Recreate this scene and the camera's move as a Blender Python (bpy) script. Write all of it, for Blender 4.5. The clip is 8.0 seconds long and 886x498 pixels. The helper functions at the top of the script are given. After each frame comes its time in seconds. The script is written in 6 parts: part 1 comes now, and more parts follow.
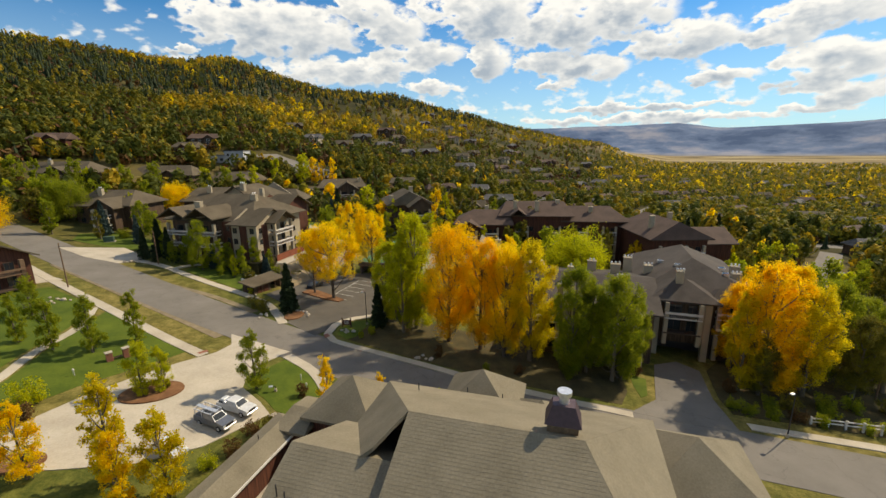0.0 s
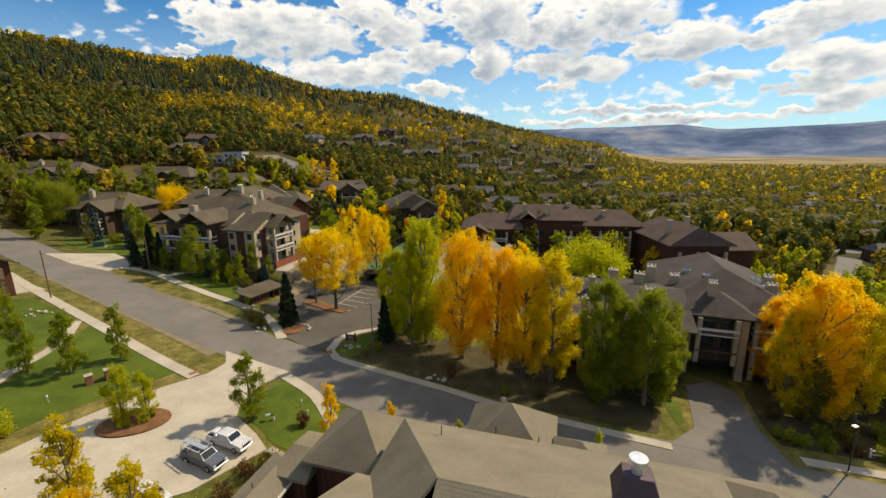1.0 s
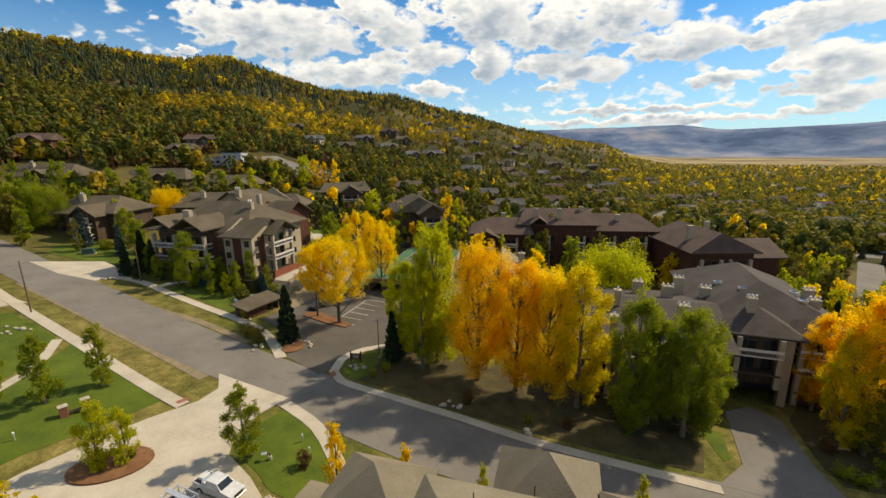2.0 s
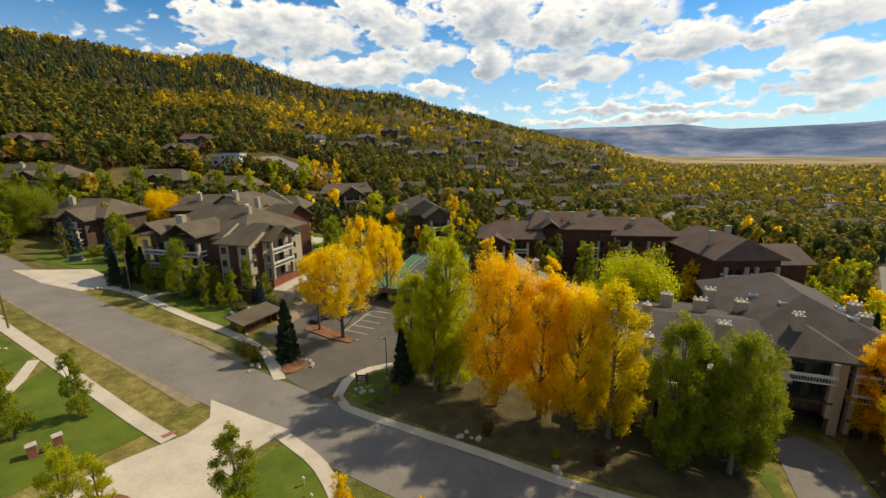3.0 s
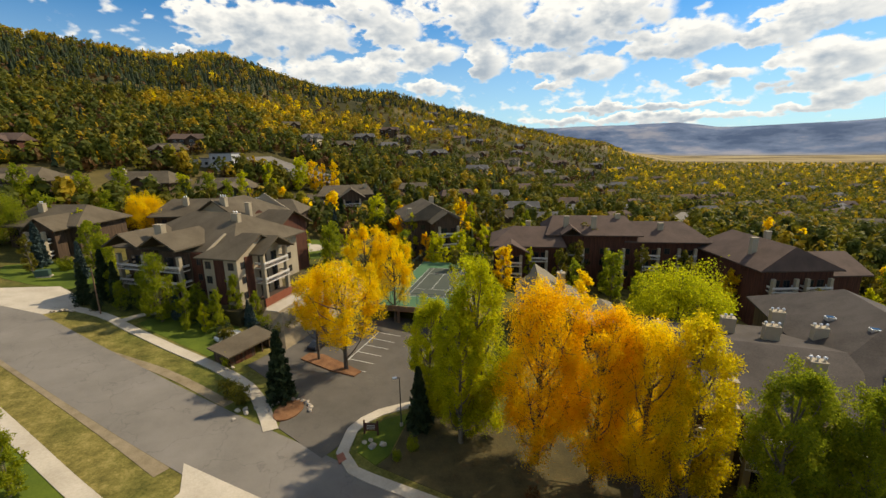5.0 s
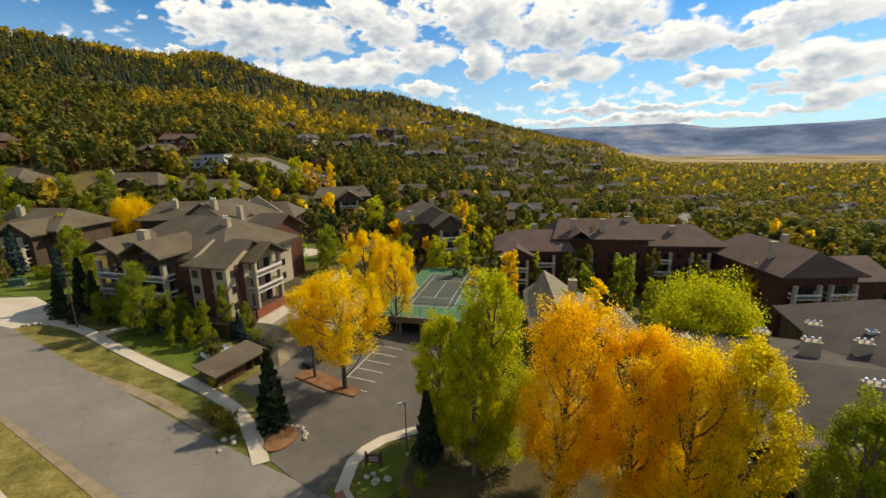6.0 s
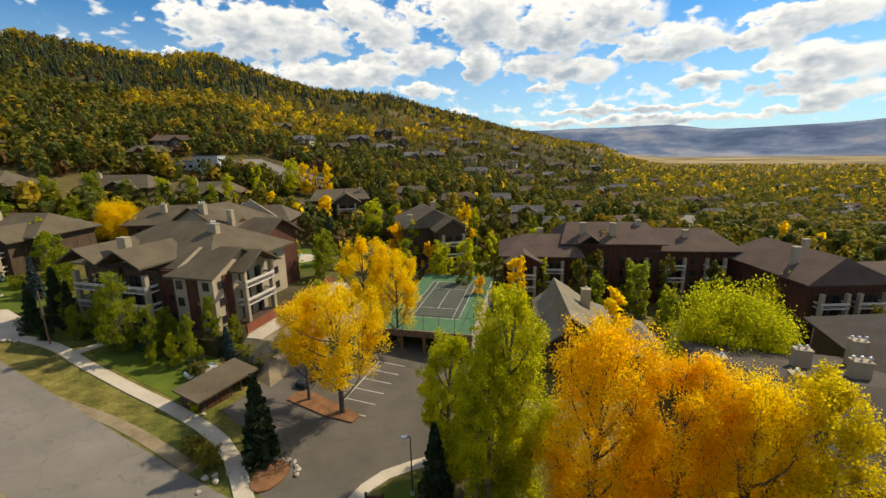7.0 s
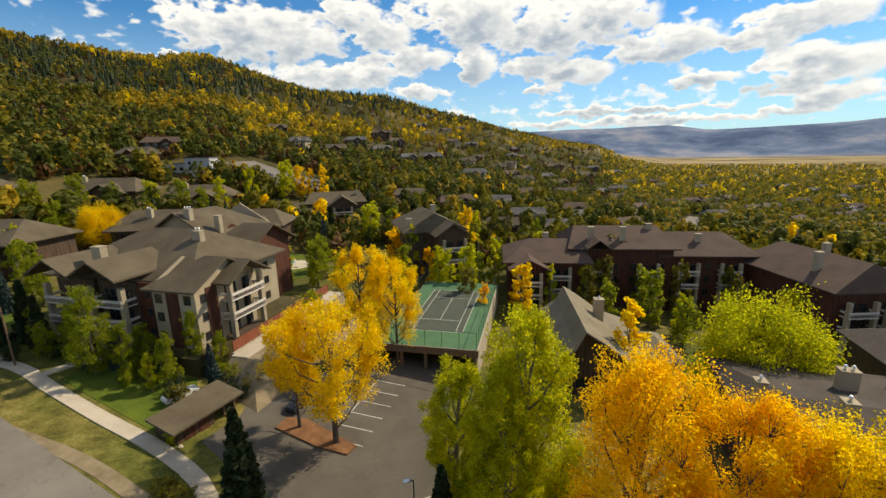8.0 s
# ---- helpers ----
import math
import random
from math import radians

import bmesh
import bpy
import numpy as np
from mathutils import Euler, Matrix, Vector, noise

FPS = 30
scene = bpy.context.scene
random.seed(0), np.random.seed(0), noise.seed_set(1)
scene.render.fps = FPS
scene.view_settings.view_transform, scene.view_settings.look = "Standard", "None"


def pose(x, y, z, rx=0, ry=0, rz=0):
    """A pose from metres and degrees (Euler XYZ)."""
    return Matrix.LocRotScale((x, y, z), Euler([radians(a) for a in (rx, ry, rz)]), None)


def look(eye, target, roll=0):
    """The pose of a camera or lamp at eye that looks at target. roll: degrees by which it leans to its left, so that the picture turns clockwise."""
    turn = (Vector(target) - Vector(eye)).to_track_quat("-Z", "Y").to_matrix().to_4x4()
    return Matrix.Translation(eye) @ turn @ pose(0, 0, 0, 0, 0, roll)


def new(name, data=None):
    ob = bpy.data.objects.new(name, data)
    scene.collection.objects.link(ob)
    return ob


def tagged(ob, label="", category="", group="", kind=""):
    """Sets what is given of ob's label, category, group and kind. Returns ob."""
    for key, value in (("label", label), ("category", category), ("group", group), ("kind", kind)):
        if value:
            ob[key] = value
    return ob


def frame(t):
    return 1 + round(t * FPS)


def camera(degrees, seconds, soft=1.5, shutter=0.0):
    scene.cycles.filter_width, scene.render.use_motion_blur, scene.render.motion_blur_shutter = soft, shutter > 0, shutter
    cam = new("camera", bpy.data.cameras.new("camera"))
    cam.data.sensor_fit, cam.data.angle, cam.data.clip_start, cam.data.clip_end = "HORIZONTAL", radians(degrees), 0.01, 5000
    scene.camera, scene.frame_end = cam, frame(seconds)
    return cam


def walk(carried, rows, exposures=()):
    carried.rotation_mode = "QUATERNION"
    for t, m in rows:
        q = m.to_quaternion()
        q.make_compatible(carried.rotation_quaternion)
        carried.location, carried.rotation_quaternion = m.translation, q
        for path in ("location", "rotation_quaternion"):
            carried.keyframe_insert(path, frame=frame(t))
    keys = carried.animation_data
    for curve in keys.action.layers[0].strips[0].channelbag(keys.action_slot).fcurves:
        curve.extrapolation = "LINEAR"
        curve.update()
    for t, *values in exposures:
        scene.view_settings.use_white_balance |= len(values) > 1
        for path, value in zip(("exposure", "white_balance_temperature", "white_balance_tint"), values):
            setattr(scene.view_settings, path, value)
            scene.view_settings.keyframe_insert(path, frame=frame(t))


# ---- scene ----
cam = camera(93.2, 8.0, soft=1.5)
PATH = [
    (0, (1.985, -0.492, 34.857), (2.438, 1.401, 34.396), -0.8),
    (0.5, (1.617, 3.041, 34.834), (2.071, 4.934, 34.376), -0.8),
    (1, (1.256, 6.533, 34.92), (1.71, 8.427, 34.463), -0.7),
    (1.5, (0.963, 10.106, 35.075), (1.416, 12.0, 34.621), -0.7),
    (3, (0.019, 20.844, 35.779), (0.471, 22.737, 35.321), -0.7),
    (3.5, (-0.229, 24.22, 35.848), (0.224, 26.113, 35.389), -0.8),
    (4, (-0.399, 27.498, 35.832), (0.055, 29.391, 35.372), -0.8),
    (4.5, (-0.544, 30.66, 35.825), (-0.087, 32.552, 35.364), -0.9),
    (6, (-0.947, 39.866, 35.58), (-0.466, 41.753, 35.123), -1.0),
    (6.5, (-0.877, 42.934, 35.472), (-0.39, 44.82, 35.018), -1.1),
    (7, (-0.651, 46.039, 35.364), (-0.16, 47.925, 34.914), -1.1),
    (7.5, (-0.324, 49.096, 35.288), (0.171, 50.981, 34.841), -1.2),
    (8, (0.045, 52.024, 35.26), (0.547, 53.908, 34.816), -1.3),
]
walk(cam, [(t, look(eye, target, roll)) for t, eye, target, roll in PATH], exposures=[(0, -0.06, 7100, 8), (8, -0.02, 7100, 8)])

# ---- daylight: broken cloud, sun high on the far right ----
SUN_AZ, SUN_EL = 70.0, 42.0          # degrees clockwise from +y, above the horizon


def node(tree, kind, **values):
    n = tree.nodes.new(kind)
    for key, value in values.items():
        if key in n.inputs:
            n.inputs[key].default_value = value
    return n


def mathn(tree, op, a, b=None, clamp=False):
    n = tree.nodes.new("ShaderNodeMath")
    n.operation, n.use_clamp = op, clamp
    for i, v in enumerate((a, b)):
        if v is None:
            continue
        if isinstance(v, (int, float)):
            n.inputs[i].default_value = v
        else:
            tree.links.new(v, n.inputs[i])
    return n.outputs[0]


def ramp(tree, fac, stops, mode="LINEAR"):
    n = tree.nodes.new("ShaderNodeValToRGB")
    n.color_ramp.interpolation = mode
    e = n.color_ramp.elements
    while len(e) < len(stops):
        e.new(0.5)
    for el, (p, c) in zip(e, stops):
        el.position = p
        el.color = (*c, 1) if len(c) == 3 else c
    tree.links.new(fac, n.inputs[0])
    return n.outputs[0]


def mixc(tree, fac, a, b, mode="MIX"):
    n = tree.nodes.new("ShaderNodeMix")
    n.data_type, n.blend_type = "RGBA", mode
    for sock, v in ((n.inputs[0], fac), (n.inputs[6], a), (n.inputs[7], b)):
        if isinstance(v, (int, float)):
            sock.default_value = v
        elif isinstance(v, tuple):
            sock.default_value = (*v, 1)
        else:
            tree.links.new(v, sock)
    return n.outputs[2]


# heaped clouds over the valley: azimuth, elevation, half width, half height, in degrees
CLOUDS = [(-7.0, 14.0, 9.8, 2.8), (7.3, 14.5, 4.2, 2.1), (3.9, 16.2, 4.1, 1.4), (10.7, 11.7, 5.7, 1.4), (0.1, 9.5, 8.8, 1.5), (7.1, 10.1, 5.0, 1.2), (12.6, 7.7, 4.0, 0.8), (-15.7, 11.0, 1.2, 0.4),
          (18.5, 15.9, 7.6, 2.6), (28.7, 14.4, 8.5, 3.2), (36.2, 14.8, 4.8, 2.2), (19.6, 10.9, 2.8, 2.0), (26.3, 10.3, 4.1, 1.3), (31.6, 9.4, 4.6, 1.4), (28.1, 7.7, 2.4, 0.6), (41.4, 11.5, 6.4, 1.8),
          (50.2, 10.8, 3.4, 1.4), (53.8, 12.1, 5.3, 1.4), (45.3, 7.4, 3.9, 0.7), (54.9, 7.6, 5.3, 2.0), (56.1, 5.0, 4.4, 1.1), (53.8, 3.6, 3.4, 0.5), (37.7, 4.6, 11.0, 0.4), (39.6, 3.3, 13.7, 0.5)]


def build_sky():
    world = bpy.data.worlds.new("sky")
    scene.world = world
    world.use_nodes = True
    t = world.node_tree
    bg = t.nodes["Background"]
    bg.inputs["Strength"].default_value = 0.1
    sky = t.nodes.new("ShaderNodeTexSky")
    sky.sky_type, sky.sun_disc = "NISHITA", False
    sky.sun_elevation, sky.sun_rotation = radians(SUN_EL), radians(SUN_AZ)
    sky.altitude, sky.air_density, sky.dust_density, sky.ozone_density = 2100, 1.2, 0.6, 2.5
    co = t.nodes.new("ShaderNodeTexCoord").outputs["Generated"]
    sep = t.nodes.new("ShaderNodeSeparateXYZ")
    t.links.new(co, sep.inputs[0])
    east = mathn(t, "MULTIPLY", mathn(t, "ARCTAN2", sep.outputs[0], sep.outputs[1]), 57.2958)
    high = mathn(t, "MULTIPLY", mathn(t, "ARCSINE", sep.outputs[2]), 57.2958)
    comb = t.nodes.new("ShaderNodeCombineXYZ")
    t.links.new(east, comb.inputs[0])
    t.links.new(mathn(t, "MULTIPLY", high, 1.7), comb.inputs[1])
    comb.inputs[2].default_value = CLOUD_SEED
    swirl = node(t, "ShaderNodeTexNoise", Scale=0.42, Detail=4.0, Roughness=0.55)
    t.links.new(comb.outputs[0], swirl.inputs["Vector"])
    bend = t.nodes.new("ShaderNodeSeparateColor")
    t.links.new(swirl.outputs["Color"], bend.inputs[0])
    e1 = mathn(t, "ADD", east, mathn(t, "MULTIPLY", mathn(t, "SUBTRACT", bend.outputs[0], 0.5), 7.0))
    h1 = mathn(t, "ADD", high, mathn(t, "MULTIPLY", mathn(t, "SUBTRACT", bend.outputs[1], 0.5), 2.6))
    heap, lower = None, None
    for a, e, wide, tall in CLOUDS:
        dx = mathn(t, "MULTIPLY", mathn(t, "SUBTRACT", e1, a), 0.84 / wide)
        dy = mathn(t, "MULTIPLY", mathn(t, "SUBTRACT", h1, e), 0.82 / tall)
        d = mathn(t, "SUBTRACT", 1.0, mathn(t, "ADD", mathn(t, "MULTIPLY", dx, dx), mathn(t, "MULTIPLY", dy, dy)))
        dl = mathn(t, "SUBTRACT", d, mathn(t, "MULTIPLY", dy, 0.8))       # fuller towards the base
        heap = d if heap is None else mathn(t, "MAXIMUM", heap, d)
        lower = dl if lower is None else mathn(t, "MAXIMUM", lower, dl)
    # loose cloud overhead and behind
    up = mathn(t, "ADD", mathn(t, "MAXIMUM", sep.outputs[2], 0.02), 0.20)
    flat = t.nodes.new("ShaderNodeCombineXYZ")
    t.links.new(mathn(t, "DIVIDE", sep.outputs[0], up), flat.inputs[0])
    t.links.new(mathn(t, "DIVIDE", sep.outputs[1], up), flat.inputs[1])
    broad = node(t, "ShaderNodeTexNoise", Scale=2.4, Detail=5.0, Roughness=0.5)
    t.links.new(flat.outputs[0], broad.inputs["Vector"])
    loose = mathn(t, "MULTIPLY", mathn(t, "SUBTRACT", broad.outputs["Fac"], 0.48), 6.0)
    away = mathn(t, "ADD", ramp(t, mathn(t, "DIVIDE", high, 90.0), [(0.19, (0, 0, 0)), (0.24, (1, 1, 1))]),
                 ramp(t, mathn(t, "DIVIDE", mathn(t, "ABSOLUTE", mathn(t, "SUBTRACT", east, 14.0)), 180.0), [(0.27, (0, 0, 0)), (0.32, (1, 1, 1))]), clamp=True)
    loose = mathn(t, "MULTIPLY", loose, away)
    heap = mathn(t, "MAXIMUM", heap, mathn(t, "SUBTRACT", loose, 0.05))
    lower = mathn(t, "MAXIMUM", lower, mathn(t, "SUBTRACT", loose, 0.05))
    heads = node(t, "ShaderNodeTexNoise", Scale=0.42, Detail=7.0, Roughness=0.50)
    t.links.new(comb.outputs[0], heads.inputs["Vector"])
    puffs = mathn(t, "MULTIPLY", mathn(t, "SUBTRACT", heads.outputs["Fac"], 0.5), 2.7)
    cover = ramp(t, mathn(t, "ADD", mathn(t, "MINIMUM", mathn(t, "MAXIMUM", heap, -2.0), 0.8), puffs), [(0.04, (0, 0, 0)), (0.50, (1, 1, 1))], "EASE")
    dense = mathn(t, "MULTIPLY", mathn(t, "ADD", lower, mathn(t, "MULTIPLY", puffs, 1.1)), 0.62)
    shade = ramp(t, dense, [(0.20, (0, 0, 0)), (1.0, (1, 1, 1))], "LINEAR")
    cloud = mixc(t, shade, (10.6, 10.6, 10.5), (4.2, 5.0, 6.1))
    low = ramp(t, sep.outputs[2], [(0.0, (0.75, 0.75, 0.75)), (0.09, (0.42, 0.42, 0.42)), (0.26, (0, 0, 0))])
    blue = mixc(t, low, mixc(t, 1.0, sky.outputs[0], (0.42, 0.98, 1.36), "MULTIPLY"), (6.9, 8.5, 9.3))
    t.links.new(mixc(t, mathn(t, "MULTIPLY", cover, 0.97), blue, cloud), bg.inputs["Color"])


CLOUD_SEED = 3.7
build_sky()
sun = new("sun", bpy.data.lights.new("sun", "SUN"))
sun.data.energy, sun.data.angle, sun.data.color = 5.0, radians(0.6), (1.0, 0.88, 0.70)
a, e = radians(SUN_AZ), radians(SUN_EL)
sun.matrix_world = look((300 * math.sin(a), 300 * math.cos(a), 300 * math.tan(e)), (0, 0, 0))

# ---- materials ----
MAT = {}


def material(name, rough=0.8, spec=0.3):
    m = bpy.data.materials.new(name)
    m.use_nodes = True
    t = m.node_tree
    b = t.nodes["Principled BSDF"]
    b.inputs["Roughness"].default_value = rough
    b.inputs["Specular IOR Level"].default_value = spec
    MAT[name] = m
    return m, t, b


def coords(t, world=True):
    if world:
        return t.nodes.new("ShaderNodeNewGeometry").outputs["Position"]
    return t.nodes.new("ShaderNodeTexCoord").outputs["Object"]


def noise_of(t, co, scale, detail=4.0, rough=0.55, stretch=None):
    if stretch:
        mp = t.nodes.new("ShaderNodeMapping")
        mp.inputs["Scale"].default_value = stretch
        t.links.new(co, mp.inputs[0])
        co = mp.outputs[0]
    n = node(t, "ShaderNodeTexNoise", Scale=scale, Detail=detail, Roughness=rough)
    t.links.new(co, n.inputs["Vector"])
    return n.outputs["Fac"]


def bump(t, b, height, strength=0.3, dist=0.05):
    n = node(t, "ShaderNodeBump", Strength=strength, Distance=dist)
    t.links.new(height, n.inputs["Height"])
    t.links.new(n.outputs[0], b.inputs["Normal"])


def surface(name, dark, light, scale=1.0, fine=12.0, rough=0.85, spec=0.25, bumpy=0.25, world=True, stretch=None, stain=0.35):
    """A mottled surface: broad stains and fine grain between a dark and a light tone."""
    m, t, b = material(name, rough, spec)
    co = coords(t, world)
    broad = noise_of(t, co, scale, 5, 0.6, stretch)
    grain = noise_of(t, co, fine, 4, 0.65, stretch)
    f = mathn(t, "ADD", mathn(t, "MULTIPLY", broad, 1 - stain), mathn(t, "MULTIPLY", grain, stain))
    t.links.new(ramp(t, f, [(0.34, dark), (0.64, light)]), b.inputs["Base Color"])
    bump(t, b, grain, bumpy)
    return m


def asphalt(name, dark, light):
    m, t, b = material(name, 0.9, 0.25)
    co = coords(t)
    broad, grain = noise_of(t, co, 0.16, 5, 0.6), noise_of(t, co, 7.0, 4, 0.7)
    f = mathn(t, "ADD", mathn(t, "MULTIPLY", broad, 0.7), mathn(t, "MULTIPLY", grain, 0.3))
    base = ramp(t, f, [(0.30, dark), (0.68, light)])
    v = node(t, "ShaderNodeTexVoronoi", Scale=0.13)
    v.feature = "DISTANCE_TO_EDGE"
    warp = node(t, "ShaderNodeTexNoise", Scale=0.4, Detail=4.0)
    t.links.new(co, warp.inputs["Vector"])
    add = t.nodes.new("ShaderNodeVectorMath")
    t.links.new(co, add.inputs[0])
    sc = t.nodes.new("ShaderNodeVectorMath")
    sc.operation = "SCALE"
    sc.inputs["Scale"].default_value = 5.0
    t.links.new(warp.outputs["Color"], sc.inputs[0])
    t.links.new(sc.outputs[0], add.inputs[1])
    t.links.new(add.outputs[0], v.inputs["Vector"])
    crack = ramp(t, v.outputs["Distance"], [(0.0, (0.35, 0.35, 0.35)), (0.012, (0, 0, 0))])
    t.links.new(mixc(t, crack, base, (0.06, 0.055, 0.05)), b.inputs["Base Color"])
    bump(t, b, grain, 0.2, 0.02)


def land():
    """Dry grass near by, scrub and brush on the hill, a plain far off, then mesas tinted with blue haze."""
    m, t, b = material("meadow", 0.97, 0.1)
    co = coords(t)
    grain, tuft, broad = noise_of(t, co, 3.2, 5, 0.7), noise_of(t, co, 0.45, 5, 0.65), noise_of(t, co, 0.035, 5, 0.55)
    f = mathn(t, "ADD", mathn(t, "MULTIPLY", tuft, 0.6), mathn(t, "MULTIPLY", grain, 0.4))
    dry = ramp(t, f, [(0.36, (0.075, 0.068, 0.018)), (0.52, (0.18, 0.148, 0.040)), (0.66, (0.32, 0.25, 0.09))])
    green = ramp(t, f, [(0.36, (0.04, 0.055, 0.010)), (0.64, (0.15, 0.15, 0.032))])
    near = mixc(t, ramp(t, broad, [(0.42, (0, 0, 0)), (0.58, (1, 1, 1))]), green, dry)
    sep = t.nodes.new("ShaderNodeSeparateXYZ")
    t.links.new(co, sep.inputs[0])
    dist = mathn(t, "SQRT", mathn(t, "ADD", mathn(t, "POWER", sep.outputs[0], 2.0), mathn(t, "POWER", sep.outputs[1], 2.0)))
    patch = noise_of(t, co, 0.012, 6, 0.65)
    brush = ramp(t, patch, [(0.36, (0.030, 0.030, 0.010)), (0.5, (0.062, 0.054, 0.018)), (0.64, (0.13, 0.10, 0.036))])
    mid = mixc(t, ramp(t, mathn(t, "DIVIDE", dist, 1000.0), [(0.12, (0, 0, 0)), (0.24, (1, 1, 1))]), near, brush)
    plain = ramp(t, noise_of(t, co, 0.0035, 6, 0.6, (1, 1, 1)), [(0.38, (0.10, 0.075, 0.035)), (0.5, (0.26, 0.19, 0.08)), (0.62, (0.34, 0.27, 0.14))])
    far = mixc(t, ramp(t, mathn(t, "DIVIDE", dist, 5000.0), [(0.22, (0, 0, 0)), (0.34, (1, 1, 1))]), mid, plain)
    # blue distance haze is mixed into the mesas' base colour
    hazy_mesa = ramp(t, noise_of(t, co, 0.0022, 7, 0.65), [(0.38, (0.045, 0.085, 0.17)), (0.52, (0.12, 0.17, 0.27)), (0.64, (0.27, 0.28, 0.33))])
    t.links.new(mixc(t, ramp(t, mathn(t, "DIVIDE", dist, 5000.0), [(0.60, (0, 0, 0)), (0.70, (1, 1, 1))]), far, hazy_mesa), b.inputs["Base Color"])
    bump(t, b, f, 0.6, 0.25)


def foliage(name, tones, glow=0.35, each=0.5, drifts=0.32):
    """Leaves: each one takes its own tone, with broader drifts of colour through the crown; light shines through."""
    m, t, b = material(name, 0.7, 0.2)
    geo = t.nodes.new("ShaderNodeNewGeometry")
    drift = noise_of(t, geo.outputs["Position"], drifts, 3, 0.5)
    f = mathn(t, "ADD", mathn(t, "MULTIPLY", geo.outputs["Random Per Island"], each), mathn(t, "MULTIPLY", mathn(t, "SUBTRACT", drift, 0.5 - 0.5 * (1 - each)), 1.5 - each), clamp=True)
    n = len(tones)
    col = ramp(t, f, [(0.1 + 0.8 * i / (n - 1), c) for i, c in enumerate(tones)])
    t.links.new(col, b.inputs["Base Color"])
    tr = t.nodes.new("ShaderNodeBsdfTranslucent")
    t.links.new(col, tr.inputs["Color"])
    mx = t.nodes.new("ShaderNodeMixShader")
    mx.inputs[0].default_value = glow
    t.links.new(b.outputs[0], mx.inputs[1])
    t.links.new(tr.outputs[0], mx.inputs[2])
    t.links.new(mx.outputs[0], t.nodes["Material Output"].inputs[0])
    return m


def plain(name, color, rough=0.6, metal=0.0, spec=0.4, vary=0.15):
    m, t, b = material(name, rough, spec)
    f = noise_of(t, coords(t, False), 3.0, 4, 0.6)
    t.links.new(ramp(t, f, [(0.3, tuple(c * (1 - vary) for c in color)), (0.7, tuple(min(1, c * (1 + vary)) for c in color))]), b.inputs["Base Color"])
    b.inputs["Metallic"].default_value = metal
    return m


def siding(name, dark, light, pitch=5.0, vertical=True):
    """Stained boards with narrow dark joints."""
    m, t, b = material(name, 0.75, 0.25)
    co = coords(t)
    w = node(t, "ShaderNodeTexNoise", Scale=1.0, Detail=4.0)
    mp = t.nodes.new("ShaderNodeMapping")
    mp.inputs["Scale"].default_value = (pitch, pitch, 0.25) if vertical else (0.25, 0.25, pitch)
    t.links.new(co, mp.inputs[0])
    t.links.new(mp.outputs[0], w.inputs["Vector"])
    t.links.new(ramp(t, w.outputs["Fac"], [(0.36, dark), (0.62, light)]), b.inputs["Base Color"])
    bump(t, b, w.outputs["Fac"], 0.5, 0.03)


def shingle(name, dark, light):
    """Laid shingles: courses, each tab a shade of its own, weathered in drifts."""
    m, t, b = material(name, 0.9, 0.2)
    geo = t.nodes.new("ShaderNodeNewGeometry")
    co = geo.outputs["Position"]
    f = mathn(t, "ADD", mathn(t, "MULTIPLY", noise_of(t, co, 0.25, 5, 0.6), 0.55),
              mathn(t, "MULTIPLY", noise_of(t, co, 5.5, 3, 0.7), 0.45))
    t.links.new(ramp(t, f, [(0.36, dark), (0.62, light)]), b.inputs["Base Color"])
    bump(t, b, noise_of(t, co, 9.0, 3, 0.7), 0.4, 0.03)


asphalt("asphalt", (0.138, 0.124, 0.104), (0.208, 0.187, 0.160))
asphalt("asphalt_dark", (0.072, 0.063, 0.050), (0.125, 0.110, 0.090))
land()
surface("concrete", (0.36, 0.31, 0.235), (0.50, 0.44, 0.345), 0.25, 4.0, 0.85, bumpy=0.1)
surface("gravel", (0.15, 0.115, 0.065), (0.27, 0.215, 0.135), 0.5, 8.0, 0.95, bumpy=0.5)
surface("lawn", (0.042, 0.072, 0.005), (0.105, 0.135, 0.011), 0.22, 5.0, 0.95, bumpy=0.6)
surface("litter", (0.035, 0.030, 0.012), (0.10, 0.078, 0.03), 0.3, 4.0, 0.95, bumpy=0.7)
surface("mulch", (0.11, 0.05, 0.022), (0.24, 0.12, 0.055), 0.8, 9.0, 0.95, bumpy=0.7)
surface("stucco", (0.33, 0.275, 0.19), (0.43, 0.36, 0.25), 0.3, 8.0, 0.9)
surface("grey_wall", (0.36, 0.36, 0.36), (0.46, 0.46, 0.46), 0.3, 8.0, 0.9)
surface("stone_brown", (0.10, 0.065, 0.035), (0.30, 0.20, 0.11), 1.2, 6.0, 0.9, bumpy=0.8)
surface("rock", (0.30, 0.25, 0.19), (0.52, 0.45, 0.36), 1.2, 9.0, 0.9, bumpy=0.8)
surface("court", (0.055, 0.13, 0.06), (0.075, 0.165, 0.078), 0.3, 8.0, 0.8, bumpy=0.05)
surface("court_play", (0.055, 0.065, 0.048), (0.075, 0.085, 0.062), 0.3, 8.0, 0.8, bumpy=0.05)
shingle("roof_tan", (0.158, 0.134, 0.090), (0.240, 0.206, 0.143))
shingle("roof_brown", (0.080, 0.062, 0.040), (0.132, 0.106, 0.070))
shingle("roof_plum", (0.050, 0.041, 0.034), (0.090, 0.075, 0.064))
shingle("roof_red", (0.075, 0.05, 0.038), (0.125, 0.083, 0.063))
shingle("roof_grey", (0.08, 0.075, 0.07), (0.15, 0.14, 0.13))
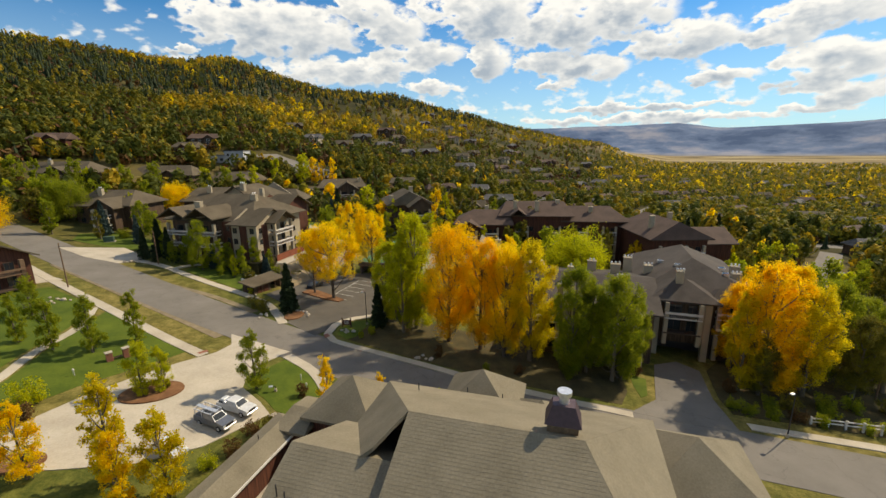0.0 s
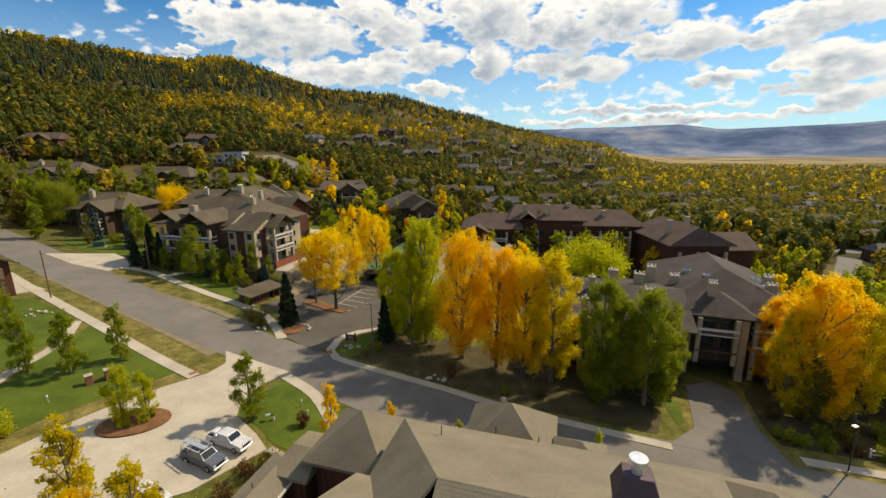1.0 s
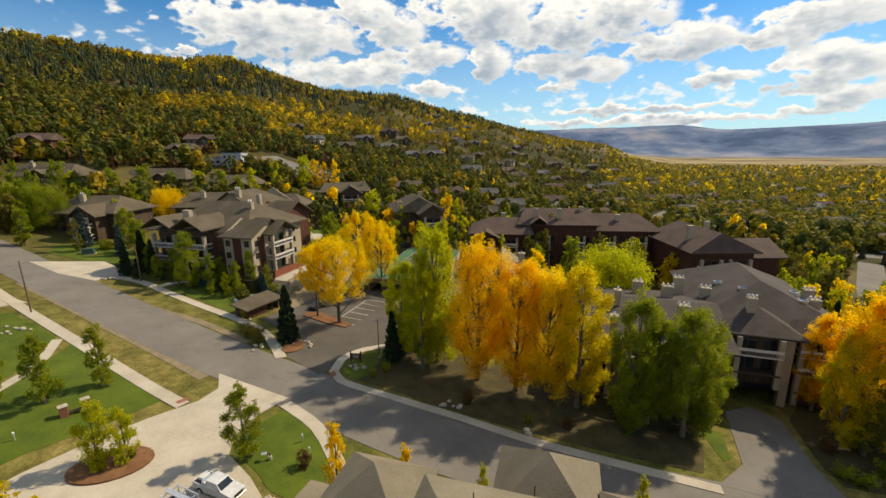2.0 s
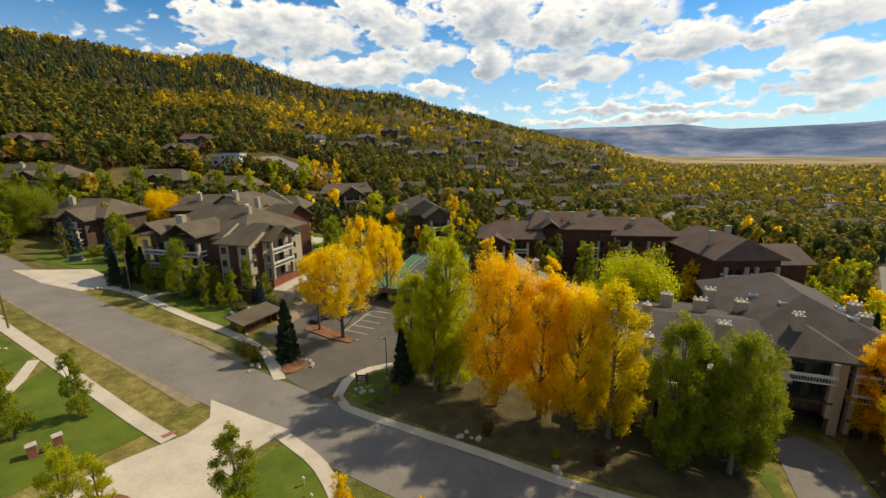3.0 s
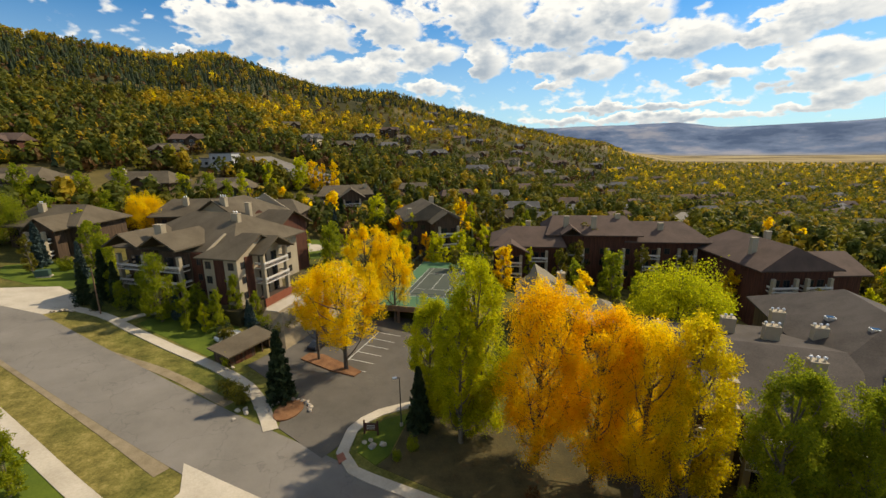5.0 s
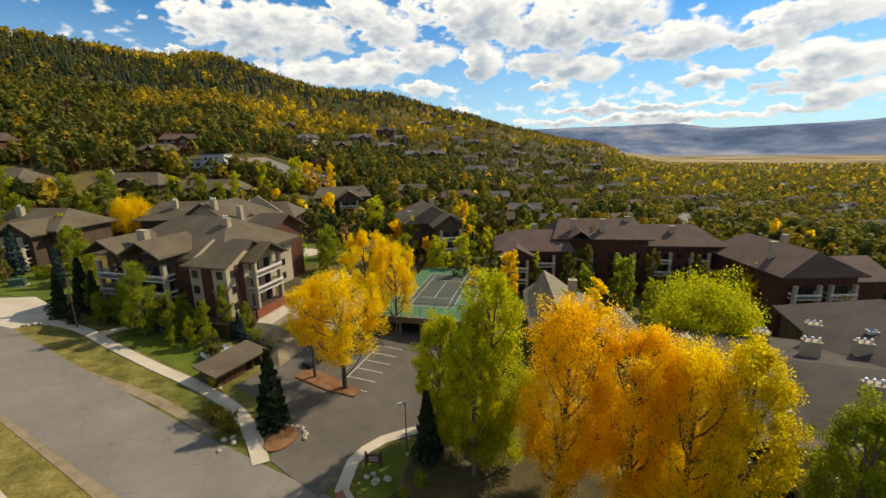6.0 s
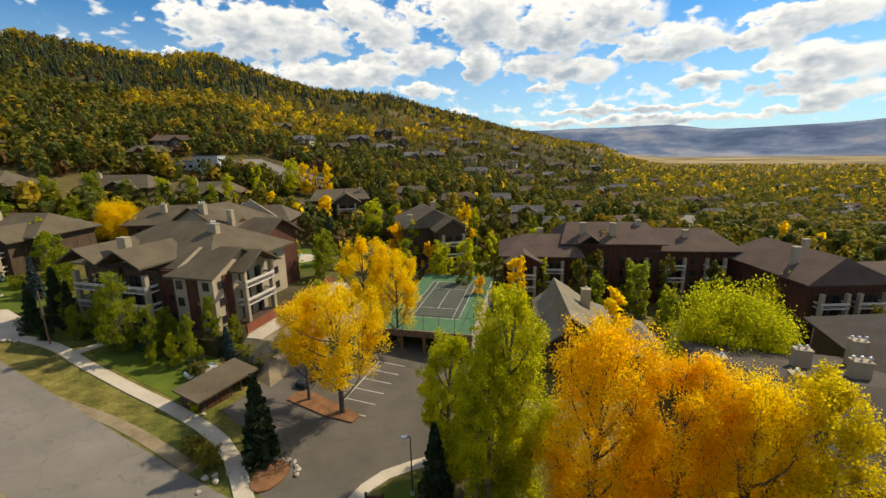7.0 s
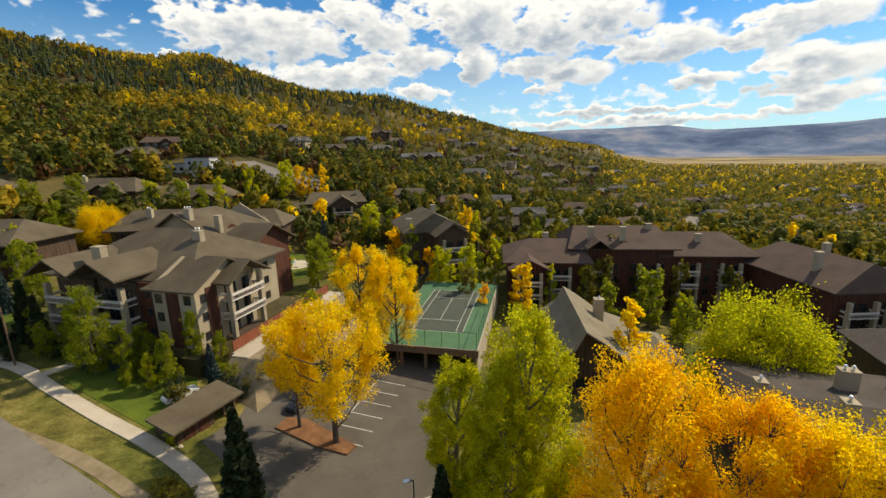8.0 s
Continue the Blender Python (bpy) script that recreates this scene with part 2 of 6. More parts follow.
siding("siding_red", (0.055, 0.020, 0.012), (0.115, 0.043, 0.025))
siding("siding_brown", (0.05, 0.032, 0.02), (0.11, 0.07, 0.043))
plain("trim", (0.07, 0.045, 0.03), 0.7)
plain("rail_white", (0.62, 0.58, 0.52), 0.6)
plain("fence_red", (0.22, 0.065, 0.03), 0.7)
plain("metal_pale", (0.72, 0.72, 0.72), 0.35, 0.7)
plain("metal_plum", (0.085, 0.055, 0.065), 0.5, 0.3)
plain("metal_dark", (0.05, 0.045, 0.045), 0.5, 0.3)
plain("bark", (0.10, 0.078, 0.055), 0.95, vary=0.4)
plain("bark_pale", (0.15, 0.125, 0.085), 0.9, vary=0.4)
plain("timber", (0.16, 0.095, 0.055), 0.8, vary=0.3)
plain("paint_silver", (0.20, 0.21, 0.225), 0.3, 0.5)
plain("paint_white", (0.58, 0.58, 0.57), 0.35)
plain("paint_black", (0.02, 0.02, 0.022), 0.3)
plain("rubber", (0.02, 0.02, 0.02), 0.9)
plain("line_white", (0.48, 0.47, 0.43), 0.8)
plain("box_green", (0.045, 0.085, 0.06), 0.6)
plain("tactile", (0.26, 0.10, 0.06), 0.85)
m, t, b = material("glass_dark", 0.06, 0.6)
b.inputs["Base Color"].default_value = (0.02, 0.024, 0.028, 1)
m, t, b = material("water", 0.08, 0.5)
b.inputs["Base Color"].default_value = (0.03, 0.36, 0.42, 1)

foliage("leaf_orange", [(0.80, 0.45, 0.008), (0.90, 0.56, 0.010), (0.95, 0.66, 0.015), (0.90, 0.70, 0.02)], 0.74)
foliage("leaf_gold", [(0.74, 0.48, 0.008), (0.86, 0.60, 0.010), (0.94, 0.71, 0.015), (0.82, 0.68, 0.02)], 0.74)
foliage("leaf_citron", [(0.38, 0.31, 0.008), (0.64, 0.50, 0.010), (0.84, 0.66, 0.015), (0.52, 0.50, 0.016)], 0.68)
foliage("leaf_lime", [(0.22, 0.27, 0.010), (0.42, 0.45, 0.012), (0.68, 0.62, 0.015), (0.38, 0.43, 0.018)], 0.70)
foliage("leaf_green", [(0.12, 0.165, 0.009), (0.22, 0.27, 0.013), (0.38, 0.39, 0.018), (0.25, 0.29, 0.016)], 0.65)
foliage("leaf_olive", [(0.075, 0.078, 0.010), (0.14, 0.132, 0.014), (0.26, 0.21, 0.018), (0.13, 0.13, 0.016)], 0.4)
foliage("leaf_rust", [(0.07, 0.032, 0.010), (0.13, 0.062, 0.016), (0.11, 0.075, 0.02)], 0.2)
foliage("needle", [(0.016, 0.028, 0.009), (0.030, 0.046, 0.015), (0.046, 0.062, 0.022)], 0.15)
foliage("needle_blue", [(0.03, 0.05, 0.045), (0.055, 0.085, 0.075), (0.075, 0.11, 0.095)], 0.1)

foliage("wood_gold", [(0.16, 0.10, 0.008), (0.30, 0.19, 0.010), (0.46, 0.31, 0.015), (0.26, 0.20, 0.02)], 0.4, 0.15, 0.14)
foliage("wood_lime", [(0.09, 0.09, 0.008), (0.17, 0.16, 0.012), (0.28, 0.24, 0.015), (0.14, 0.15, 0.018)], 0.4, 0.15, 0.14)
foliage("wood_green", [(0.030, 0.045, 0.007), (0.060, 0.080, 0.012), (0.11, 0.12, 0.016), (0.07, 0.085, 0.014)], 0.4, 0.15, 0.14)

# ---- the lie of the land ----
RIDGE = [(-75, 480, 9.0), (-48, 520, 12.2), (-28.9, 569, 10.9), (-25.0, 600, 10.7), (-21.3, 629, 10.3), (-18.2, 655, 10.0), (-15.7, 674, 10.0), (-14.4, 685, 10.5), (-11.1, 708, 10.7), (-9.2, 719, 10.3), (-5.7, 764, 8.9), (-2.0, 814, 8.0), (7.4, 945, 7.1), (14.5, 1043, 5.3), (21.8, 1265, 3.4), (28.9, 1553, 1.6), (35.5, 1900, 0.45), (42, 2300, -0.6)]
MESA = [(20, 2.2), (29, 2.5), (36, 2.55), (42, 2.6), (46, 1.9), (52, 1.95), (59, 2.25), (70, 2.4), (100, 1.5)]


def table(rows, v, col=1):
    return float(np.interp(v, [r[0] for r in rows], [r[col] for r in rows]))


def ground_z(x, y):
    """The height of the ground: a slope that climbs to the hill and falls to the valley."""
    u = x + 11
    near = -26 * (1 - math.exp(-u * 0.09 / 26)) if u > 0 else 0.12 * min(-u, 90) + 0.02 * max(0, -u - 90)
    fall = math.exp(-max(0.0, x - 20) / 130)
    k = y - 95
    near += 0.035 * (min(260, k + 10 * math.log1p(math.exp(-k / 10))) if k > -80 else 0) * fall
    r, az = math.hypot(x, y), math.degrees(math.atan2(x, y))
    ridge_r = table(RIDGE, az, 1)
    top = 35 + math.tan(radians(table(RIDGE, az, 2))) * ridge_r - 8
    if az > 42 or az < -110 or r < 190:
        hill = 0.0
    else:
        s = (r - 190) / (ridge_r - 190)
        rise = max(0.0, top - near)
        if s < 1:
            hill = rise * (0.8 * s ** 1.25 + 0.2 * s * s * (3 - 2 * s))
        else:
            hill = rise * max(0.0, 1 - 0.6 * (s - 1))
        hill *= min(1.0, (42 - az) / 8) * min(1.0, (az + 110) / 30)
        hill += 5 * min(1, s * 2) * noise.noise((x * 0.008, y * 0.008, 0)) * min(1.0, max(0, (42 - az) / 12))
    mesa = 0.0
    if r > 3300 and az > 12:
        s = min(1, (r - 3300) / 1250)
        top = 35 + math.tan(radians(table(MESA, az))) * 4600 + 26
        mesa = top * s * s * (3 - 2 * s) * min(1, (az - 12) / 8) * (1 + 0.10 * noise.noise((x * 0.002, y * 0.002, 4)))
    return near + hill + mesa


def mesh_from(name, verts, faces, mat, smooth=False):
    me = bpy.data.meshes.new(name)
    me.from_pydata([tuple(v) for v in verts], [], faces)
    for m in (mat if isinstance(mat, (list, tuple)) else [mat]):
        me.materials.append(m)
    if smooth:
        me.shade_smooth()
    return me


def build_ground():
    cx, cy, n = 0, 60, 288
    radii = [2 + 4 * i for i in range(66)]
    while radii[-1] < 4900:
        radii.append(radii[-1] * 1.035)
    verts, faces = [(cx, cy, ground_z(cx, cy))], []
    for r in radii:
        for j in range(n):
            a = 2 * math.pi * j / n
            x, y = cx + r * math.sin(a), cy + r * math.cos(a)
            verts.append((x, y, ground_z(x, y)))
    for j in range(n):
        faces.append((0, 1 + (j + 1) % n, 1 + j))
    for i in range(len(radii) - 1):
        p, q = 1 + i * n, 1 + (i + 1) * n
        for j in range(n):
            k = (j + 1) % n
            faces.append((p + j, p + k, q + k, q + j))
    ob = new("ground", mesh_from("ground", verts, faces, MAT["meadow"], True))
    return tagged(ob, "dry autumn grass slope rising to a wooded hill", "ground", kind="structure")


def drape(name, outline, lift, mat, label, category, step=4.0, skirt=0.35):
    """A flat sheet with that outline, laid on the ground, with sides that go down into it."""
    bm = bmesh.new()
    bm.faces.new([bm.verts.new((x, y, 0)) for x, y in outline])
    bmesh.ops.triangulate(bm, faces=bm.faces[:])
    for _ in range(6):
        long = [ed for ed in bm.edges if ed.calc_length() > step]
        if not long:
            break
        bmesh.ops.subdivide_edges(bm, edges=long, cuts=1)
        bmesh.ops.triangulate(bm, faces=[f for f in bm.faces if len(f.verts) > 3])
    for v in bm.verts:
        v.co.z = ground_z(v.co.x, v.co.y) + lift
    rim = [ed for ed in bm.edges if ed.is_boundary]
    ext = bmesh.ops.extrude_edge_only(bm, edges=rim)
    for v in (g for g in ext["geom"] if isinstance(g, bmesh.types.BMVert)):
        v.co.z -= skirt
    bmesh.ops.recalc_face_normals(bm, faces=bm.faces[:])
    me = bpy.data.meshes.new(name)
    bm.to_mesh(me)
    bm.free()
    me.materials.append(mat)
    return tagged(new(name, me), label, category, kind="structure")


def smooth_line(points, step=2.5):
    """A rounded line through the points (Catmull-Rom)."""
    p = [Vector((x, y)) for x, y in points]
    p = [2 * p[0] - p[1]] + p + [2 * p[-1] - p[-2]]
    out = []
    for i in range(1, len(p) - 2):
        a, b, c, d = p[i - 1:i + 3]
        n = max(1, int((c - b).length / step))
        for k in range(n):
            t = k / n
            out.append(0.5 * (2 * b + (c - a) * t + (2 * a - 5 * b + 4 * c - d) * t * t + (3 * b - a - 3 * c + d) * t ** 3))
    return out + [p[-2]]


def strip(name, points, width, lift, mat, label, category, skirt=0.35, across=4):
    """A road or path of that width along a rounded line, laid on the ground."""
    line = smooth_line(points)
    verts, faces = [], []
    m = across + 3
    for i, c in enumerate(line):
        d = (line[min(i + 1, len(line) - 1)] - line[max(i - 1, 0)]).normalized()
        nrm = Vector((-d.y, d.x))
        for k in range(m):
            kk = min(max(k - 1, 0), across)
            q = c + nrm * width * (kk / across - 0.5)
            z = ground_z(q.x, q.y) + lift - (skirt if k in (0, m - 1) else 0)
            verts.append((q.x, q.y, z))
    for i in range(len(line) - 1):
        for k in range(m - 1):
            a = i * m + k
            faces.append((a, a + m, a + m + 1, a + 1))
    return tagged(new(name, mesh_from(name, verts, faces, mat)), label, category, kind="structure")


build_ground()
ROAD = [(-190, 238), (-140, 190), (-88, 144.5), (-33, 97), (-10, 78), (15, 57.5), (45, 41), (75, 24), (130, -8)]
strip("road", ROAD, 10.5, 0.06, MAT["asphalt"], "worn grey asphalt street with faint cracks", "road")

# ---- paths, drives and yards ----
strip("pavement", [(-75, 120.5), (-62.4, 108.7), (-44.3, 92.2), (-29.8, 78.7), (-22.6, 72.4)], 1.9, 0.13, MAT["concrete"], "pale concrete pavement beside the street verge", "pavement")
strip("pavement", [(-47, 60), (-46.6, 66.1), (-47.1, 74), (-46.1, 84.2), (-48.2, 93.6)], 1.4, 0.12, MAT["concrete"], "narrow pale concrete footpath across the lawn", "footpath")
strip("pavement", [(-57.8, 129.4), (-47.4, 124.5), (-40.1, 118.1), (-30.6, 110), (-22.5, 103.4), (-16.2, 96.9), (-13.2, 90.8), (-11.6, 86)], 1.9, 0.14, MAT["concrete"], "pale concrete pavement winding past the apartments", "pavement")
strip("pavement", [(-43.4, 121), (-40, 125), (-34.5, 127.6)], 1.5, 0.12, MAT["concrete"], "concrete path leading to the apartments", "footpath")
strip("pavement", [(9.7, 89.6), (2.9, 88), (-1.2, 84.6), (-2.6, 80.4), (-1.4, 77.1), (7.3, 70.7), (15.2, 65), (22.1, 59.6), (28.7, 55.2), (42.3, 46.8)], 1.5, 0.15, MAT["concrete"], "curved concrete kerb and pavement at the corner", "pavement")
strip("pavement", [(58, 41.5), (75, 33), (100, 20)], 1.6, 0.14, MAT["concrete"], "pale concrete pavement along the street", "pavement")
strip("pavement", [(-9.2, 71.6), (-4.5, 65.5), (-1.5, 57), (0, 50)], 1.8, 0.13, MAT["concrete"], "concrete path leading to the lodge entrance", "footpath")
drape("driveway", [(-20.2, 81.0), (-19.2, 76.5), (-21, 73.3), (-25.8, 69.6), (-29.8, 65.8), (-34, 60.8), (-37, 56), (-38.5, 50.5), (-35.5, 46.6), (-29.5, 46.2),
                   (-22.4, 46.3), (-16.2, 48.5), (-9.6, 54.4), (-11.3, 57.5), (-14.4, 61.6), (-14.5, 65), (-12.5, 69.5), (-9.0, 73.2)], 0.10, MAT["concrete"],
      "pale concrete forecourt with a turning loop", "driveway")
drape("driveway", [(-10.8, 86.5), (-5, 79.8), (-2.2, 82.5), (-0.6, 85.6), (3, 88.8), (9.5, 90.3), (12, 99), (16, 109), (21, 116.5), (10, 122.5), (0, 119.5),
                   (-8, 117.5), (-13.2, 112.6), (-14.2, 108.3), (-17.6, 103.6), (-12.6, 97.5), (-10.2, 91)], 0.075, MAT["asphalt_dark"],
      "grey asphalt car park with worn bay lines", "parking lot")
drape("driveway", [(42.6, 47.6), (49, 43.6), (55.5, 40.6), (58.8, 48.5), (64.5, 57), (63, 61), (57.5, 60.5), (53.4, 55.5), (49, 50)], 0.08, MAT["asphalt"],
      "asphalt ramp leading to a garage under the apartments", "driveway")
drape("driveway", [(-77, 137.5), (-66.5, 129), (-57, 124.6), (-52.5, 128), (-56, 134.5), (-62, 140)], 0.085, MAT["concrete"], "pale concrete apron of a side drive", "driveway")
drape("driveway", [(-92, 133), (-80, 124), (-68, 114.2), (-62, 110.5), (-66, 107), (-80, 116), (-92, 124)], 0.085, MAT["concrete"], "pale gravel and concrete drive of a brown house", "driveway")
drape("lawn", [(-25.6, 74), (-45.3, 92), (-46, 84), (-46, 74), (-45.5, 66), (-46, 58), (-40, 58), (-35.5, 64), (-29.5, 69.5)], 0.05, MAT["lawn"], "mown green lawn beside the forecourt", "lawn")
drape("lawn", [(-49, 95), (-62, 105.5), (-70, 100), (-66, 84), (-56, 70), (-48.5, 62), (-48.5, 74), (-47.5, 84)], 0.05, MAT["lawn"], "mown green lawn sloping up to a house", "lawn")
drape("lawn", [(-40, 120.4), (-30.4, 112), (-22.5, 105.4), (-20.3, 107.5), (-20, 112), (-22, 119), (-28, 121), (-36, 125.6)], 0.05, MAT["lawn"], "shaded green lawn in front of the apartments", "lawn")
drape("lawn", [(-68, 141), (-58, 138), (-54, 142), (-60, 152), (-72, 158), (-80, 154), (-78, 146)], 0.05, MAT["lawn"], "green lawn between side drives", "lawn")
drape("lawn", [(-12.2, 67.3), (-8.6, 71), (-4.5, 66), (-2.2, 57), (-6, 53), (-9, 55.2), (-10.8, 58.2), (-13.8, 62), (-13.8, 65)], 0.05, MAT["lawn"], "green grass strip beside the forecourt", "lawn")
drape("lawn", [(-0.8, 80.2), (0.3, 83.6), (3.4, 86.4), (7.5, 87.4), (5, 83), (3, 79), (1.2, 77.6)], 0.055, MAT["lawn"], "green grass strip along the corner kerb", "lawn")
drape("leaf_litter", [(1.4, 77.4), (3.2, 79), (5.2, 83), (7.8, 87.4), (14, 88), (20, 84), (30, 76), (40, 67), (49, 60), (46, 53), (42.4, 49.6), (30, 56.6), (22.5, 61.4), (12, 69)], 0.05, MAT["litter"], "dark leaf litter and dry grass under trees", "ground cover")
drape("lawn", [(63, 100), (84, 92), (90, 102), (80, 112), (66, 112)], 0.05, MAT["lawn"], "green lawn behind the apartments", "lawn")
drape("lawn", [(-26, 168), (-8, 170), (-2, 190), (-14, 196), (-26, 188)], 0.05, MAT["lawn"], "bright lawn beside a small pool", "lawn")
drape("lawn", [(47.0, 50.9), (48.5, 51.3), (52, 56), (50.2, 58.0), (48.2, 54.4)], 0.05, MAT["lawn"], "green grass bank beside the garage ramp", "lawn")
# dark litter instead of lawn here carries the shade under the trees
drape("leaf_litter", [(58.5, 44.5), (78, 35), (96, 34), (94, 56), (72, 60), (66, 57), (60, 48.5)], 0.05, MAT["litter"], "leaf litter and rough grass, tree shade put into its tone", "ground cover")
strip("verge", [(-22.0, 79.8), (-30.2, 87.4), (-46, 101.4), (-58, 111.8), (-70, 122.2)], 1.7, 0.05, MAT["gravel"], "narrow dusty gravel edge beside the street", "verge")

strip("verge", [(-64, 128.9), (-45, 112.4), (-29.0, 101.9), (-18.0, 92.4)], 1.6, 0.05, MAT["gravel"], "dusty gravel shoulder along the street", "verge")

# the turning loop's planted island, a planted island in the car park
def ring(cx, cy, rx, ry, rot, n=24):
    c, s = math.cos(radians(rot)), math.sin(radians(rot))
    return [(cx + rx * math.cos(a) * c - ry * math.sin(a) * s, cy + rx * math.cos(a) * s + ry * math.sin(a) * c)
            for a in (2 * math.pi * i / n for i in range(n))]


drape("planting_bed", ring(-26.0, 61.0, 3.9, 2.7, 20), 0.30, MAT["mulch"], "kerbed bed of bark mulch in the forecourt", "planting bed", 1.5)
drape("planting_bed", [(-9.3, 105.0), (-4.0, 100.3), (-0.4, 98.2), (0.8, 99.6), (-1.6, 102.2), (-5.4, 106.2), (-8, 107)], 0.28, MAT["mulch"], "bark mulch island between parking bays", "planting bed", 1.5)
drape("planting_bed", ring(-9.8, 90.2, 2.6, 1.7, 60), 0.25, MAT["mulch"], "small mulch bed ringed by pale boulders", "planting bed", 1.5)
drape("planting_bed", ring(-33.8, 47.5, 2.6, 1.6, 10), 0.40, MAT["mulch"], "walled planting bed at the forecourt's edge", "planting bed", 1.5)
strip("road", [(260, 300), (215, 262), (180, 225), (176, 190), (190, 168), (240, 150), (300, 110)], 9, 0.06, MAT["asphalt"], "pale grey side street among trees", "road")
strip("road", [(70, -30), (95, 30), (118, 62), (150, 95), (220, 140)], 8, 0.07, MAT["asphalt"], "grey street with a pale edge line", "road")
drape("parking_lot", [(150, 128), (172, 122), (186, 138), (178, 156), (160, 152)], 0.07, MAT["asphalt"], "pale asphalt car park among trees", "parking lot")
drape("parking_lot", [(-52, 300), (-24, 282), (10, 290), (0, 305), (-40, 318)], 0.07, MAT["asphalt"], "asphalt car park below the hill", "parking lot")


def bay_line(x0, y0, x1, y1):
    ob = strip("bay_line", [(x0, y0), (x1, y1)], 0.14, 0.095, MAT["line_white"], "worn white parking bay line", "marking", 0.01, 1)
    ob["group"] = "parking bay lines"


for k in range(6):
    x, y = -2.6 + 1.55 * k, 101.8 + 2.6 * k
    bay_line(x, y, x + 4.2, y - 2.3)
strip("bay_line", [(-2.6, 101.8), (5.2, 114.8)], 0.14, 0.095, MAT["line_white"], "worn white line along the parking bays", "marking", 0.01, 1)
drape("tactile_plate", [(-3.0, 78.4), (-2.1, 79.0), (-2.5, 80.4), (-3.3, 79.9)], 0.17, MAT["tactile"], "red-brown ribbed warning plate in the kerb", "paving")
drape("tactile_plate", [(-23.8, 73.2), (-22.6, 74.3), (-22.2, 73.7), (-23.3, 72.7)], 0.15, MAT["tactile"], "red-brown ribbed warning plate in the pavement", "paving")

# ---- building blocks ----
def part(name, bm, mat, parent, label="", at=None):
    """Links a bmesh as one mesh object under a thing or part."""
    me = bpy.data.meshes.new(name)
    bmesh.ops.recalc_face_normals(bm, faces=bm.faces[:])
    bm.to_mesh(me)
    bm.free()
    me.materials.append(MAT[mat])
    ob = new(name, me)
    ob.parent = parent
    if at is not None:
        ob.matrix_basis = at
    if label:
        ob["label"] = label
    return ob


def mpart(name, me, parent, at=None, label=""):
    """A part on a mesh that it shares with others of its kind."""
    ob = new(name, me)
    ob.parent = parent
    if at is not None:
        ob.matrix_basis = at
    if label:
        ob["label"] = label
    return ob


def box(bm, x0, x1, y0, y1, z0, z1, bevel=0.0):
    v = [bm.verts.new((x, y, z)) for x in (x0, x1) for y in (y0, y1) for z in (z0, z1)]
    f = [bm.faces.new([v[i] for i in q]) for q in ((0, 1, 3, 2), (4, 6, 7, 5), (0, 4, 5, 1), (2, 3, 7, 6), (0, 2, 6, 4), (1, 5, 7, 3))]
    if bevel:
        ed = {e for q in f for e in q.edges}
        bmesh.ops.bevel(bm, geom=list(ed), offset=bevel, segments=1, affect="EDGES")
    return bm


def a_box(*args, **kw):
    return box(bmesh.new(), *args, **kw)


def cyl(bm, x, y, z0, z1, r0, r1, n=10):
    a = [bm.verts.new((x + r0 * math.cos(2 * math.pi * i / n), y + r0 * math.sin(2 * math.pi * i / n), z0)) for i in range(n)]
    b = [bm.verts.new((x + r1 * math.cos(2 * math.pi * i / n), y + r1 * math.sin(2 * math.pi * i / n), z1)) for i in range(n)]
    for i in range(n):
        j = (i + 1) % n
        bm.faces.new((a[i], a[j], b[j], b[i]))
    bm.faces.new(a[::-1])
    bm.faces.new(b)
    return bm


def tube(bm, pts, radii, n=6):
    """A tapering limb along the points."""
    rings = []
    for i, p in enumerate(pts):
        d = (Vector(pts[min(i + 1, len(pts) - 1)]) - Vector(pts[max(i - 1, 0)])).normalized()
        u = d.orthogonal().normalized()
        w = d.cross(u)
        rings.append([bm.verts.new(Vector(p) + radii[i] * (u * math.cos(2 * math.pi * k / n) + w * math.sin(2 * math.pi * k / n))) for k in range(n)])
    for a, b in zip(rings, rings[1:]):
        for k in range(n):
            j = (k + 1) % n
            bm.faces.new((a[k], a[j], b[j], b[k]))
    bm.faces.new(rings[-1])
    return bm


def slab_roof(faces, thick=0.32):
    """A roof from its upper faces (lists of points): the same below, and fascias round the rim."""
    bm = bmesh.new()
    keys = {}

    def vert(p, dz):
        k = (round(p[0], 3), round(p[1], 3), round(p[2], 3), dz)
        if k not in keys:
            keys[k] = bm.verts.new((p[0], p[1], p[2] - dz))
        return keys[k]
    seen = {}
    for f in faces:
        bm.faces.new([vert(p, 0) for p in f])
        bm.faces.new([vert(p, thick) for p in reversed(f)])
        for p, q in zip(f, f[1:] + f[:1]):
            a, b = tuple(round(c, 3) for c in p), tuple(round(c, 3) for c in q)
            seen[(a, b)] = (p, q)
    for (a, b), (p, q) in seen.items():
        if (b, a) not in seen:
            bm.faces.new((vert(q, 0), vert(p, 0), vert(p, thick), vert(q, thick)))
    return bm


